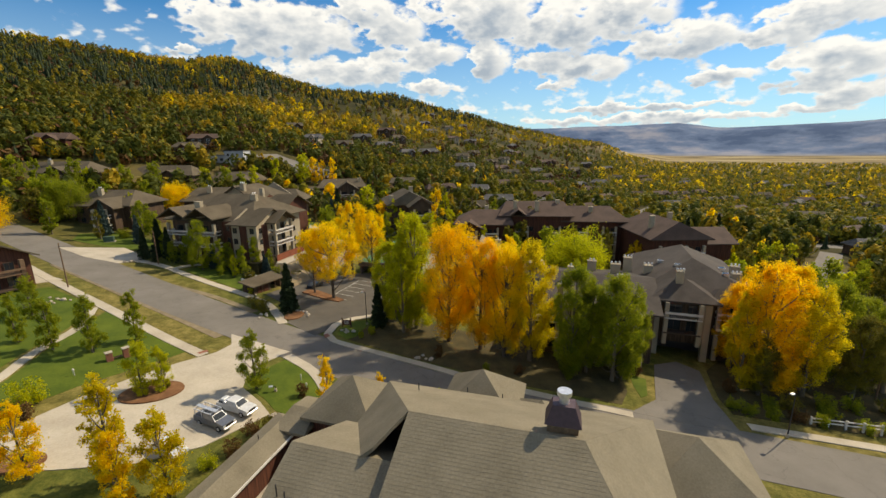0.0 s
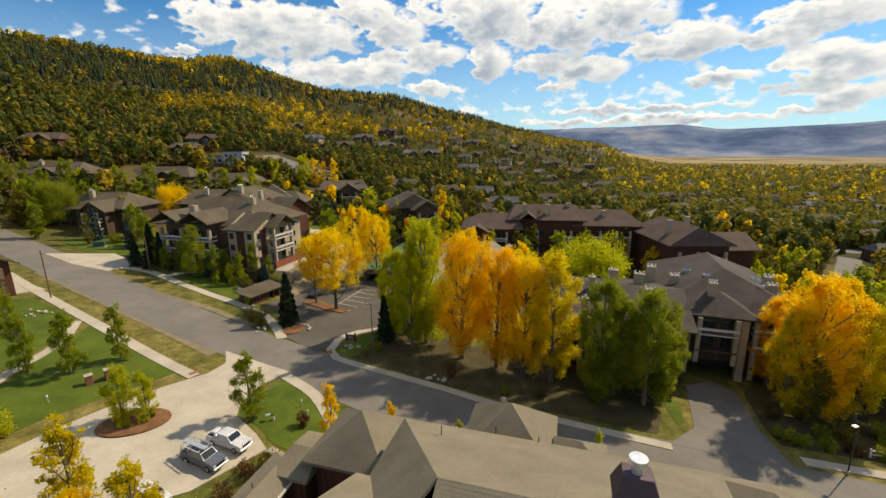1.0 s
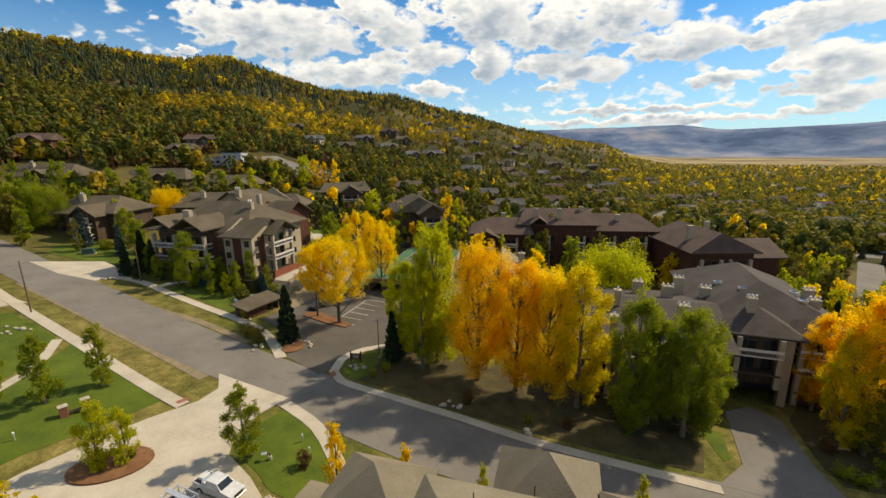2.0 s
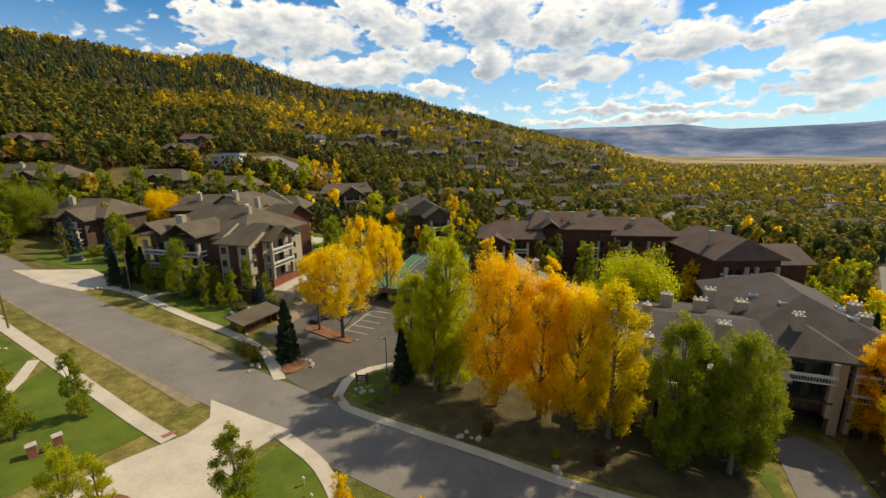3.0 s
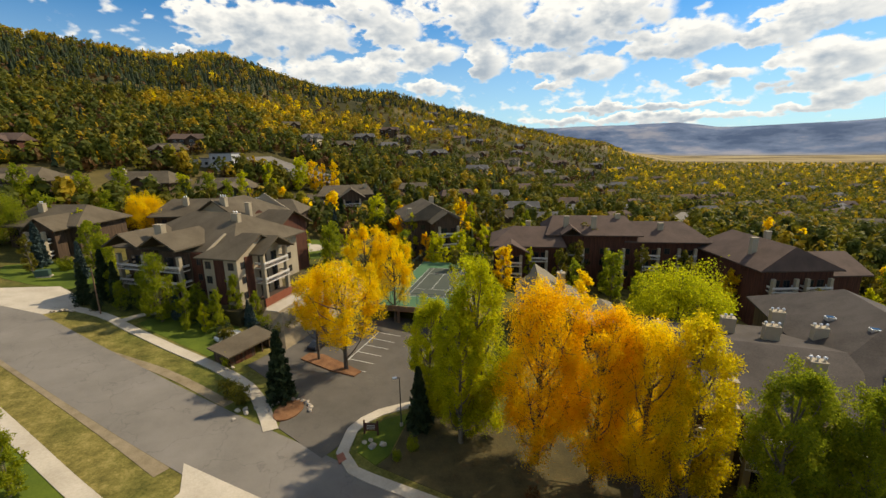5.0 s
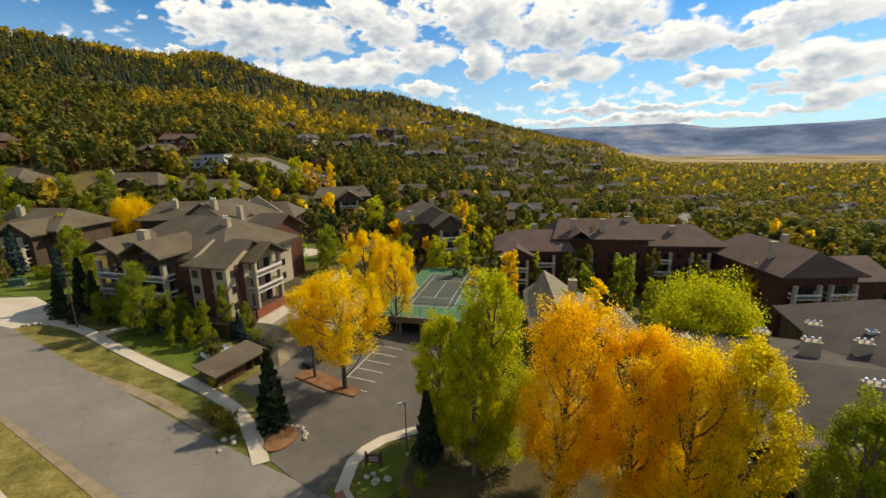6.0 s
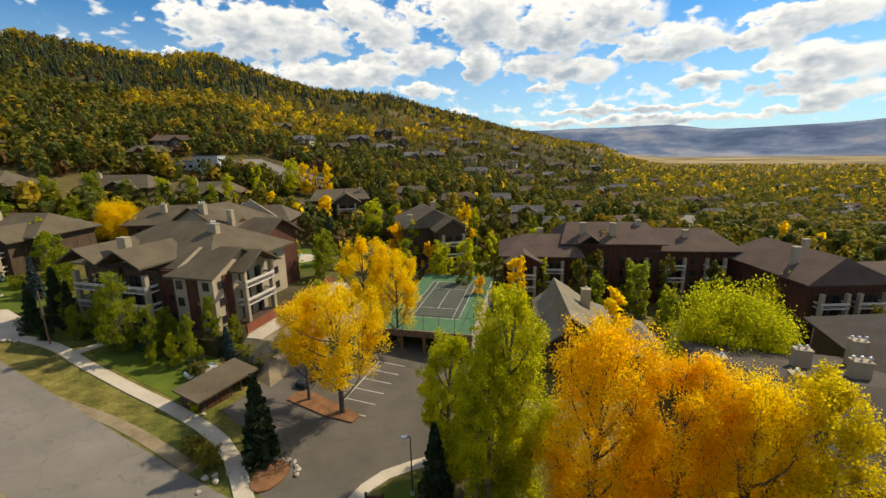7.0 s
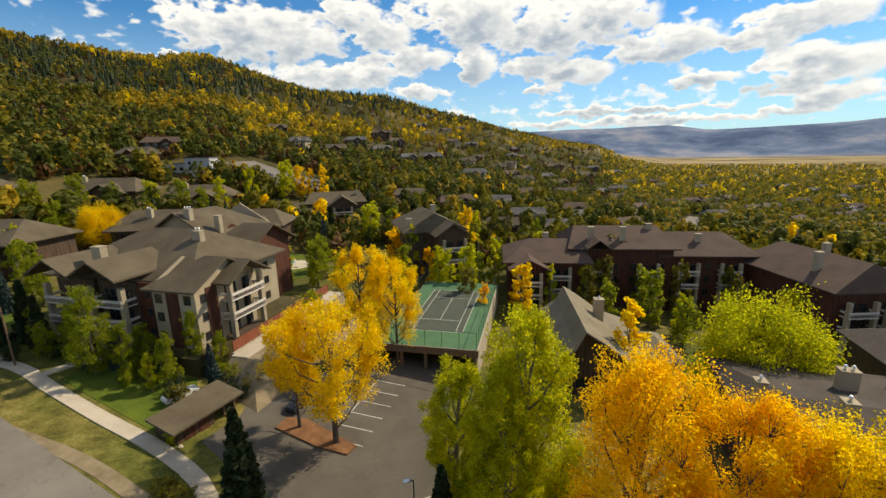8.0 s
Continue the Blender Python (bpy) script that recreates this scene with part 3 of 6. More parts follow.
def roof_faces(x0, x1, y0, y1, ze, zr, axis="x", in0=None, in1=None):
    """Upper faces of a hipped (inset > 0) or gabled (inset 0) roof over a rectangle."""
    if axis == "x":
        w = (y1 - y0) / 2
        i0, i1 = w if in0 is None else in0, w if in1 is None else in1
        ym = (y0 + y1) / 2
        a, b, c, d = (x0, y0, ze), (x1, y0, ze), (x1, y1, ze), (x0, y1, ze)
        r, s = (x0 + i0, ym, zr), (x1 - i1, ym, zr)
    else:
        w = (x1 - x0) / 2
        i0, i1 = w if in0 is None else in0, w if in1 is None else in1
        xm = (x0 + x1) / 2
        a, b, c, d = (x1, y0, ze), (x1, y1, ze), (x0, y1, ze), (x0, y0, ze)
        r, s = (xm, y0 + i0, zr), (xm, y1 - i1, zr)
    out = [[a, b, s, r], [c, d, r, s]]
    if i1:
        out.append([b, c, s])
    if i0:
        out.append([d, a, r])
    return out


def slope_courses(faces, step=0.42, lift=0.018):
    """Overlapping courses laid up each roof plane, the lower edge of each proud of the one below."""
    verts, polys = [], []
    for f in faces:
        p = [Vector(q) for q in f]
        n = (p[1] - p[0]).cross(p[2] - p[0]).normalized()
        if n.z < 0:
            n = -n
        along = Vector((0, 0, 1)).cross(n).normalized()
        up = n.cross(along).normalized()
        if up.z < 0:
            up = -up
        o = p[0]
        q2 = [((q - o).dot(along), (q - o).dot(up)) for q in p]
        lo, hi = min(q[1] for q in q2), max(q[1] for q in q2)
        k = lo
        while k < hi - 0.05:
            def span(h):
                xs = []
                for a, b in zip(q2, q2[1:] + q2[:1]):
                    if (a[1] - h) * (b[1] - h) <= 0 and abs(a[1] - b[1]) > 1e-6:
                        xs.append(a[0] + (b[0] - a[0]) * (h - a[1]) / (b[1] - a[1]))
                return (min(xs), max(xs)) if len(xs) > 1 else None
            s0, s1 = span(k + 0.002), span(min(k + step * 1.05, hi - 0.002))
            if s0 and s1:
                i = len(verts)
                for (s, h, l) in ((s0[0], k, 0.006), (s0[1], k, 0.006), (s0[1], k, lift), (s0[0], k, lift), (s1[1], k + step * 1.05, 0.008), (s1[0], k + step * 1.05, 0.008)):
                    verts.append(o + along * s + up * min(h, hi) + n * l)
                polys += [(i, i + 1, i + 2, i + 3), (i + 3, i + 2, i + 4, i + 5)]
            k += step
    return verts, polys


WINDOW = {}


def window(parent, at, w=1.1, h=1.4, mat="trim"):
    """A framed pane, proud of the wall; at: on the wall's face, y pointing into the wall."""
    key = (w, h, mat)
    if key not in WINDOW:
        bm = bmesh.new()
        e = 0.09
        for x0, x1, z0, z1 in ((-w / 2 - e, -w / 2, -e, h + e), (w / 2, w / 2 + e, -e, h + e), (-w / 2, w / 2, -e, 0), (-w / 2, w / 2, h, h + e), (-0.025, 0.025, 0, h)):
            box(bm, x0, x1, -0.08, 0.05, z0, z1)
        f = bpy.data.meshes.new("frame")
        bm.to_mesh(f)
        f.materials.append(MAT[mat])
        g = bpy.data.meshes.new("pane")
        p = a_box(-w / 2, w / 2, -0.03, 0.05, 0, h)
        p.to_mesh(g)
        g.materials.append(MAT["glass_dark"])
        WINDOW[key] = (f, g)
    f, g = WINDOW[key]
    ob = mpart("window", f, parent, at)
    mpart("pane", g, ob)
    return ob


def side_pose(x0, x1, y0, y1, side, u, z, out=0.0):
    """A pose on a block's face: x along it, y into the wall."""
    if side == "front":
        return pose(x0 + u, y0 - out, z)
    if side == "back":
        return pose(x1 - u, y1 + out, z, 0, 0, 180)
    if side == "right":
        return pose(x1 + out, y0 + u, z, 0, 0, 90)
    return pose(x0 - out, y1 - u, z, 0, 0, -90)


def balcony_bay(parent, at, w, depth, floors, storey, wall="siding_brown", rails="rail_white", col="stucco", posts=True):
    """A stack of balconies before a wall: slabs, pale rails, corner piers, glazed doors behind."""
    for k, z in enumerate(floors):
        slab = part("balcony", a_box(-w / 2, w / 2, -depth, 0.0, z - 0.28, z), "trim", parent, at=at)
        bm = bmesh.new()
        for z0, z1 in (((z + 0.66, z + 1.10), (z - 0.26, z - 0.02)) if k else ()):
            box(bm, -w / 2, w / 2, -depth - 0.06, -depth + 0.10, z0, z1)
            box(bm, -w / 2 - 0.02, -w / 2 + 0.12, -depth, 0, z0, z1)
            box(bm, w / 2 - 0.12, w / 2 + 0.02, -depth, 0, z0, z1)
        n = max(4, int(w / 0.35))
        for i in range(n + 1 if k else 0):
            x = -w / 2 + w * i / n
            box(bm, x - 0.025, x + 0.025, -depth - 0.01, -depth + 0.05, z - 0.02, z + 0.68)
        if k:
            part("railing", bm, rails, slab)
        else:
            bm.free()
        window(parent, at @ pose(-w * 0.2, -0.02, z + 0.1), min(2.4, w * 0.4), 2.1)
        window(parent, at @ pose(w * 0.27, -0.02, z + 0.1), min(1.5, w * 0.25), 2.1)
    if posts:
        for s in (-1, 1):
            x = s * (w / 2 - 0.3)
            part("pier", a_box(x - 0.38, x + 0.38, -depth + 0.12, -depth + 0.95, floors[0] - 2.5, floors[-1] + storey - 0.2, bevel=0.04), col, parent, at=at)


def chimney(parent, x, y, z0, z1, w=1.5, d=1.1, mat="stucco", pots=2, crown="stucco"):
    st = part("chimney", a_box(x - w / 2, x + w / 2, y - d / 2, y + d / 2, z0, z1, bevel=0.03), mat, parent)
    part("cap", a_box(x - w / 2 - 0.08, x + w / 2 + 0.08, y - d / 2 - 0.08, y + d / 2 + 0.08, z1, z1 + 0.14, bevel=0.03), crown, st)
    for i in range(pots):
        px = x + (i - (pots - 1) / 2) * w * 0.42
        bm = cyl(bmesh.new(), px, y, z1 + 0.16, z1 + 0.55, 0.13, 0.13)
        cyl(bm, px, y, z1 + 0.55, z1 + 0.72, 0.24, 0.10)
        part("flue", bm, "metal_pale", st)


def wall_block(parent, x0, x1, y0, y1, z0, ze, mat, gable=None, zr=0):
    """Walls with their gable ends; the eaves cover their top."""
    bm = a_box(x0, x1, y0, y1, z0, ze)
    if gable == "y":
        xm = (x0 + x1) / 2
        for y, dy in ((y0, 0.3), (y1 - 0.3, 0.3)):
            v = [bm.verts.new(p) for p in ((x0, y, ze), (x1, y, ze), (xm, y, zr), (x0, y + dy, ze), (x1, y + dy, ze), (xm, y + dy, zr))]
            for q in ((0, 1, 2), (5, 4, 3), (0, 3, 4, 1), (1, 4, 5, 2), (2, 5, 3, 0)):
                bm.faces.new([v[i] for i in q])
    elif gable == "x":
        ym = (y0 + y1) / 2
        for x, dx in ((x0, 0.3), (x1 - 0.3, 0.3)):
            v = [bm.verts.new(p) for p in ((x, y0, ze), (x, y1, ze), (x, ym, zr), (x + dx, y0, ze), (x + dx, y1, ze), (x + dx, ym, zr))]
            for q in ((0, 1, 2), (5, 4, 3), (0, 3, 4, 1), (1, 4, 5, 2), (2, 5, 3, 0)):
                bm.faces.new([v[i] for i in q])
    return part("wall", bm, mat, parent)


def block(parent, x0, x1, y0, y1, z0, ze, zr, axis="x", in0=None, in1=None, over=1.1, wall="stucco", roof="roof_brown", gabled=False, courses=0):
    """Walls and a roof over them. gabled: upright gable walls under the ridge's ends."""
    slope = (zr - ze) / (((y1 - y0) if axis == "x" else (x1 - x0)) / 2 + over)
    wall_block(parent, x0, x1, y0, y1, z0, ze + over * slope - 0.25, wall, axis == "y" and gabled and "y" or (gabled and "x") or None, zr - 0.30)
    fs = roof_faces(x0 - over, x1 + over, y0 - over, y1 + over, ze, zr, axis, in0, in1)
    r = part("roof", slab_roof(fs), roof, parent)
    if courses:
        vs, ps = slope_courses(fs, courses)
        ob = new("shingle_layer", mesh_from("shingle_layer", vs, ps, MAT[roof]))
        ob.parent = r
        ob["kind"] = "stuff"
    return r


def building(name, x, y, z, rot, label, category="apartment building"):
    ob = new(name)
    ob.matrix_basis = pose(x, y, z, 0, 0, rot)
    return tagged(ob, label, category)


def windows_row(parent, rect, side, us, zs, w=1.1, h=1.4, mat="trim"):
    for z in zs:
        for u in us:
            window(parent, side_pose(*rect, side, u, z), w, h, mat)

def profile_x(x0, x1, pts):
    """A slab of that outline in y and z, between two planes of x."""
    bm = bmesh.new()
    a = [bm.verts.new((x0, y, z)) for y, z in pts]
    b = [bm.verts.new((x1, y, z)) for y, z in pts]
    bm.faces.new(a)
    bm.faces.new(b[::-1])
    for i in range(len(pts)):
        j = (i + 1) % len(pts)
        bm.faces.new((a[j], a[i], b[i], b[j]))
    return bm


# ---- the lodge whose roof the camera leaves behind ----
def lodge():
    o = building("lodge", 5.9, 28.1, 0, -30, "rambling lodge with hipped tan shingle roofs and red-brown walls", "lodge")
    def planes(fs):
        r = part("roof", slab_roof(fs), "roof_tan", o)
        vs, ps = slope_courses(fs, 0.28)
        c = new("shingle_layer", mesh_from("shingle_layer", vs, ps, MAT["roof_tan"]))
        c.parent, c["kind"] = r, "stuff"
    # great hall: ridge with a gable end over the lower wing, hipped beyond
    planes([[(0, -13, 9.13), (20, -13, 9.13), (13, 0, 15.2), (0, 0, 15.2)], [(20, -13, 9.13), (20, 13, 9.13), (13, 0, 15.2)],
            [(20, 13, 9.13), (-7.5, 13, 9.13), (0, 0, 15.2), (13, 0, 15.2)], [(-7.5, 13, 9.13), (-7.5, -4.0, 9.13), (-1.71, -3.0, 13.82), (0, 0, 15.2)]])
    part("wall", a_box(0.35, 18.9, -12, 12, -4, 9.0), "stucco", o)
    part("wall", a_box(-6.4, 0.3, 0.4, 12, -4, 8.6), "stucco", o)
    part("gable", profile_x(0.25, 0.5, [(-12.6, 8.9), (-0.2, 8.9), (-0.2, 14.6)]), "siding_red", o)
    planes([[(-8.6, -14, 7.87), (0.2, -14, 7.87), (0.2, -3, 13.0), (-8.6, -3, 13.0)], [(0.2, 5, 9.27), (-8.6, 5, 9.27), (-8.6, -3, 13.0), (0.2, -3, 13.0)]])
    part("wall", a_box(-7.6, 0.2, -13, 4.2, -4, 8.0), "stucco", o)
    part("gable", profile_x(-7.6, -7.3, [(-13, 7.8), (4.2, 8.9), (-3, 12.5)]), "siding_red", o)
    for x, y, h, ze, zr in ((-12.3, 13.2, 3.6, 5.6, 9.0), (2.3, 18.6, 3.9, 5.0, 9.0), (24.6, 14.6, 4.8, 3.4, 7.0), (9.4, 16.4, 1.7, 5.6, 7.4)):
        block(o, x - h, x + h, y - h, y + h, -4, ze, zr, "x", h + 0.9, h + 0.898, 0.9, "siding_red", "roof_tan", courses=0.28)
    part("fascia", a_box(-17.58, -17.46, -18, 11.2, 3.42, 3.66), "rail_white", o, "white fascia board along the walkway roof")
    block(o, -21.2, -18.2, -18, 10.6, -2, 3.6, 4.5, "y", 1.6, 1.6, 0.6, "siding_red", "roof_tan", courses=0.28)
    block(o, -19.4, -16.2, 8.2, 14.0, -2, 4.2, 5.2, "x", 0.5, 0.5, 0.5, "siding_red", "roof_tan", courses=0.28)
    part("courtyard", a_box(-18.1, -13.7, -12.0, 8.0, -1.2, 0.35), "rock", o, "pale stone paved courtyard")
    # the great chimney with its metal cowl
    st = part("chimney", a_box(10.4, 12.6, 1.0, 2.6, 10, 15.4, bevel=0.05), "stone_brown", o, "stone chimney stack")
    bm = bmesh.new()
    a = [bm.verts.new(p) for p in ((10.2, 0.8, 15.4), (12.8, 0.8, 15.4), (12.8, 2.8, 15.4), (10.2, 2.8, 15.4))]
    b = [bm.verts.new(p) for p in ((10.7, 1.2, 16.8), (12.3, 1.2, 16.8), (12.3, 2.4, 16.8), (10.7, 2.4, 16.8))]
    for i in range(4):
        bm.faces.new((a[i], a[(i + 1) % 4], b[(i + 1) % 4], b[i]))
    bm.faces.new(b)
    part("cap", bm, "metal_plum", st, "dark plum sheet metal chimney cap")
    bm = cyl(bmesh.new(), 11.5, 1.8, 16.6, 17.4, 0.34, 0.34, 16)
    cyl(bm, 11.5, 1.8, 17.4, 17.75, 0.52, 0.52, 16)
    part("flue", bm, "metal_pale", st, "bright round metal flue cowl")
    for x, y, z in ((-7.5, -6.5, 11.6), (-6.6, -6.8, 11.5), (7.0, -6.2, 12.6), (-2.6, 9.4, 11.0), (1.4, 14.2, 8.3), (5.5, 12.8, 9.0), (-20.0, 5.6, 4.2)):
        bm = cyl(bmesh.new(), x, y, z - 0.5, z + 0.75, 0.05, 0.05, 8)
        part("vent_pipe", bm, "metal_dark", o)


# ---- apartments on the terrace, right above the street ----
def terrace_apartments():
    o = building("apartment_building", -52, 139, 5.4, -30, "three-storey apartments in beige stucco and red-brown siding, brown roofs")
    st = 3.35
    part("terrace", a_box(-3, 36.4, -2.2, 27, -7, -0.2), "litter", o, "planted terrace on a low retaining wall")
    fl = [0.0, st, 2 * st]
    block(o, 1.5, 30.8, 4.0, 26.0, -5, 10.4, 16.9, "x", 11, 9, 1.7, "stucco", "roof_brown")
    for x in (8.6, 18.0):                                   # gabled balcony bays in front
        wall_block(o, x - 4.2, x + 4.2, 1.6, 4.2, -5, 10.2, "siding_brown")
        fs = roof_faces(x - 5.2, x + 5.2, -2.6, 9.0, 11.7, 14.6, "y", 0, 0)
        part("roof", slab_roof(fs), "roof_brown", o)
        bm = bmesh.new()
        v = [bm.verts.new(p) for p in ((x - 4.4, 1.5, 11.6), (x + 4.4, 1.5, 11.6), (x, 1.5, 14.1), (x - 4.4, 1.7, 11.6), (x + 4.4, 1.7, 11.6), (x, 1.7, 14.1))]
        for q in ((0, 1, 2), (5, 4, 3), (0, 3, 4, 1), (1, 4, 5, 2), (2, 5, 3, 0)):
            bm.faces.new([v[i] for i in q])
        part("gable", bm, "siding_brown", o)
        balcony_bay(o, pose(x, 1.55, 0), 7.6, 2.6, fl, st)
    # red-brown stair tower between bay and wing, beige wing with windows
    wall_block(o, 22.2, 26.0, 1.8, 5.0, -5, 10.2, "siding_red")
    windows_row(o, (22.2, 26.0, 1.8, 5.0), "front", (1.9,), (1.0, 4.4, 7.7), 1.0, 1.3)
    block(o, 26.2, 34.6, 0.8, 14.0, -5, 9.9, 13.8, "x", 6.0, 0.0, 1.1, "stucco", "roof_brown", gabled=True)
    r = (26.2, 34.6, 0.8, 14.0)
    windows_row(o, r, "front", (1.2, 6.9), (1.0, 4.3, 7.4), 1.2, 1.4)
    for u in (4.0,):
        part("panel", a_box(26.2 + u - 1.2, 26.2 + u + 1.2, 0.68, 0.9, -4, 9.6), "siding_red", o, "red-brown siding panel")
        windows_row(o, r, "front", (u,), (1.0, 4.3, 7.4), 0.9, 1.3)
    windows_row(o, r, "right", (1.6,), (1.0, 4.3, 7.4), 1.0, 1.3)
    part("panel", a_box(34.5, 34.75, 3.0, 5.2, -4, 9.6), "siding_red", o, "red-brown siding panel")
    balcony_bay(o, pose(34.65, 9.8, 0, 0, 0, 90), 8.0, 2.4, fl, st)
    fs = roof_faces(32.0, 38.2, 4.4, 15.0, 10.0, 13.0, "x", 0, 0)
    part("roof", slab_roof(fs), "roof_brown", o)
    windows_row(o, (1.5, 30.8, 4.0, 26.0), "right", (14.0, 18.5), (1.0, 4.3, 7.4), 1.2, 1.4)
    windows_row(o, (1.5, 30.8, 4.0, 26.0), "left", (5.0, 10.0, 16.0), (1.0, 4.3, 7.4), 1.2, 1.4)
    chimney(o, 13.4, 3.2, 11, 15.6, 2.0, 1.3, pots=0)
    chimney(o, 25.2, 12.5, 13, 16.9, 1.8, 1.2, pots=2)
    # the wings behind, with their own ridges and chimneys
    block(o, -3.0, 16.0, 26.0, 46.0, -3, 12.0, 18.4, "y", 0, 10, 1.4, "stucco", "roof_brown", gabled=True)
    block(o, 14.0, 24.5, 26.5, 40.0, -4, 10.6, 15.0, "x", 5, 0, 1.4, "siding_red", "roof_brown", gabled=True)
    chimney(o, 9.0, 26.5, 14, 18.9, 1.7, 1.2, pots=3)
    chimney(o, 14.5, 29.0, 13, 17.2, 1.4, 1.1, pots=0)


# ---- apartments over a garage, beside the street ----
def garage_apartments():
    o = building("apartment_building", 34, 68, -6.0, -33, "brown apartments over a garage ramp, pale balconies, many capped chimneys")
    st = 3.1
    fl = [2.6, 2.6 + st, 2.6 + 2 * st]
    block(o, 0.5, 23.0, 6.5, 33.0, -3, 11.0, 13.9, "x", 5, 0, 1.3, "siding_brown", "roof_plum")
    block(o, 22.0, 42.0, 17.5, 46.0, -3, 12.2, 17.4, "y", 9.5, 8, 1.3, "siding_brown", "roof_plum")
    block(o, 23.6, 33.6, 12.6, 22.0, 3.2, 12.0, 15.0, "x", 5.5, 5.5, 1.3, "siding_brown", "roof_plum")
    for x in (24.2, 33.0):
        part("pier", a_box(x - 0.6, x + 0.6, 12.2, 13.4, -3, 11.9, bevel=0.05), "stucco", o)
    # solid dark panel: the shade inside the garage is its colour
    part("garage_dark_panel", a_box(24.0, 33.2, 17.0, 17.4, -1, 3.2), "metal_dark", o, "dark panel with the garage interior's shade in its colour")
    balcony_bay(o, pose(28.6, 12.55, 0), 6.4, 1.8, fl[1:] , st)
    part("wall_strip", a_box(31.9, 33.3, 12.3, 12.6, 3.2, 11.8), "stucco", o)
    block(o, 34.0, 41.5, 14.4, 19.0, -3, 11.6, 13.6, "x", 2.5, 2.5, 1.1, "siding_brown", "roof_plum")
    balcony_bay(o, pose(37.8, 14.3, 0), 6.4, 1.8, fl, st)
    for x in (3.6, 11.0, 18.4):
        wall_block(o, x - 2.9, x + 2.9, 4.2, 6.7, -3, 11.2, "siding_brown")
        balcony_bay(o, pose(x, 4.15, 0), 5.2, 2.0, fl, st)
    for x in (7.4, 14.8):
        part("pier", a_box(x - 0.7, x + 0.7, 5.0, 6.6, -3, 11.4, bevel=0.05), "stucco", o)
    windows_row(o, (0.5, 23.0, 6.5, 33.0), "left", (6, 12, 18, 23), (fl[0] + 1, fl[1] + 1, fl[2] + 1), 1.3, 1.4)
    windows_row(o, (22.0, 42.0, 17.5, 46.0), "right", (5, 11, 17, 23), (fl[0] + 1, fl[1] + 1, fl[2] + 1), 1.3, 1.4)
    for x, y, w, n, z in ((6.2, 3.4, 1.1, 1, 15.8), (0.8, 19.8, 1.1, 1, 15.4), (7.3, 16.5, 1.2, 1, 15.9), (11.6, 25.5, 1.9, 2, 15.2), (16.6, 23.2, 2.0, 3, 15.4), (17.2, 11.2, 1.7, 3, 15.9),
                          (19.6, 30.0, 1.8, 3, 15.4), (23.5, 25.6, 1.8, 3, 15.0), (28.2, 16.4, 1.3, 3, 16.6), (40.0, 24.0, 1.7, 3, 14.9), (41.0, 29.0, 1.7, 3, 15.2)):
        chimney(o, x, y, 11.5, z, w, 1.3, pots=n)
    for x, y, z in ((26.5, 30, 15.15), (29, 24, 16.0), (37.5, 22, 15.2), (38, 27, 15.1)):
        sk = part("skylight", a_box(x - 0.6, x + 0.6, y - 0.5, y + 0.5, z - 0.4, z + 0.2), "metal_pale", o)
        part("pane", a_box(x - 0.5, x + 0.5, y - 0.4, y + 0.4, z + 0.19, z + 0.24), "glass_dark", sk)


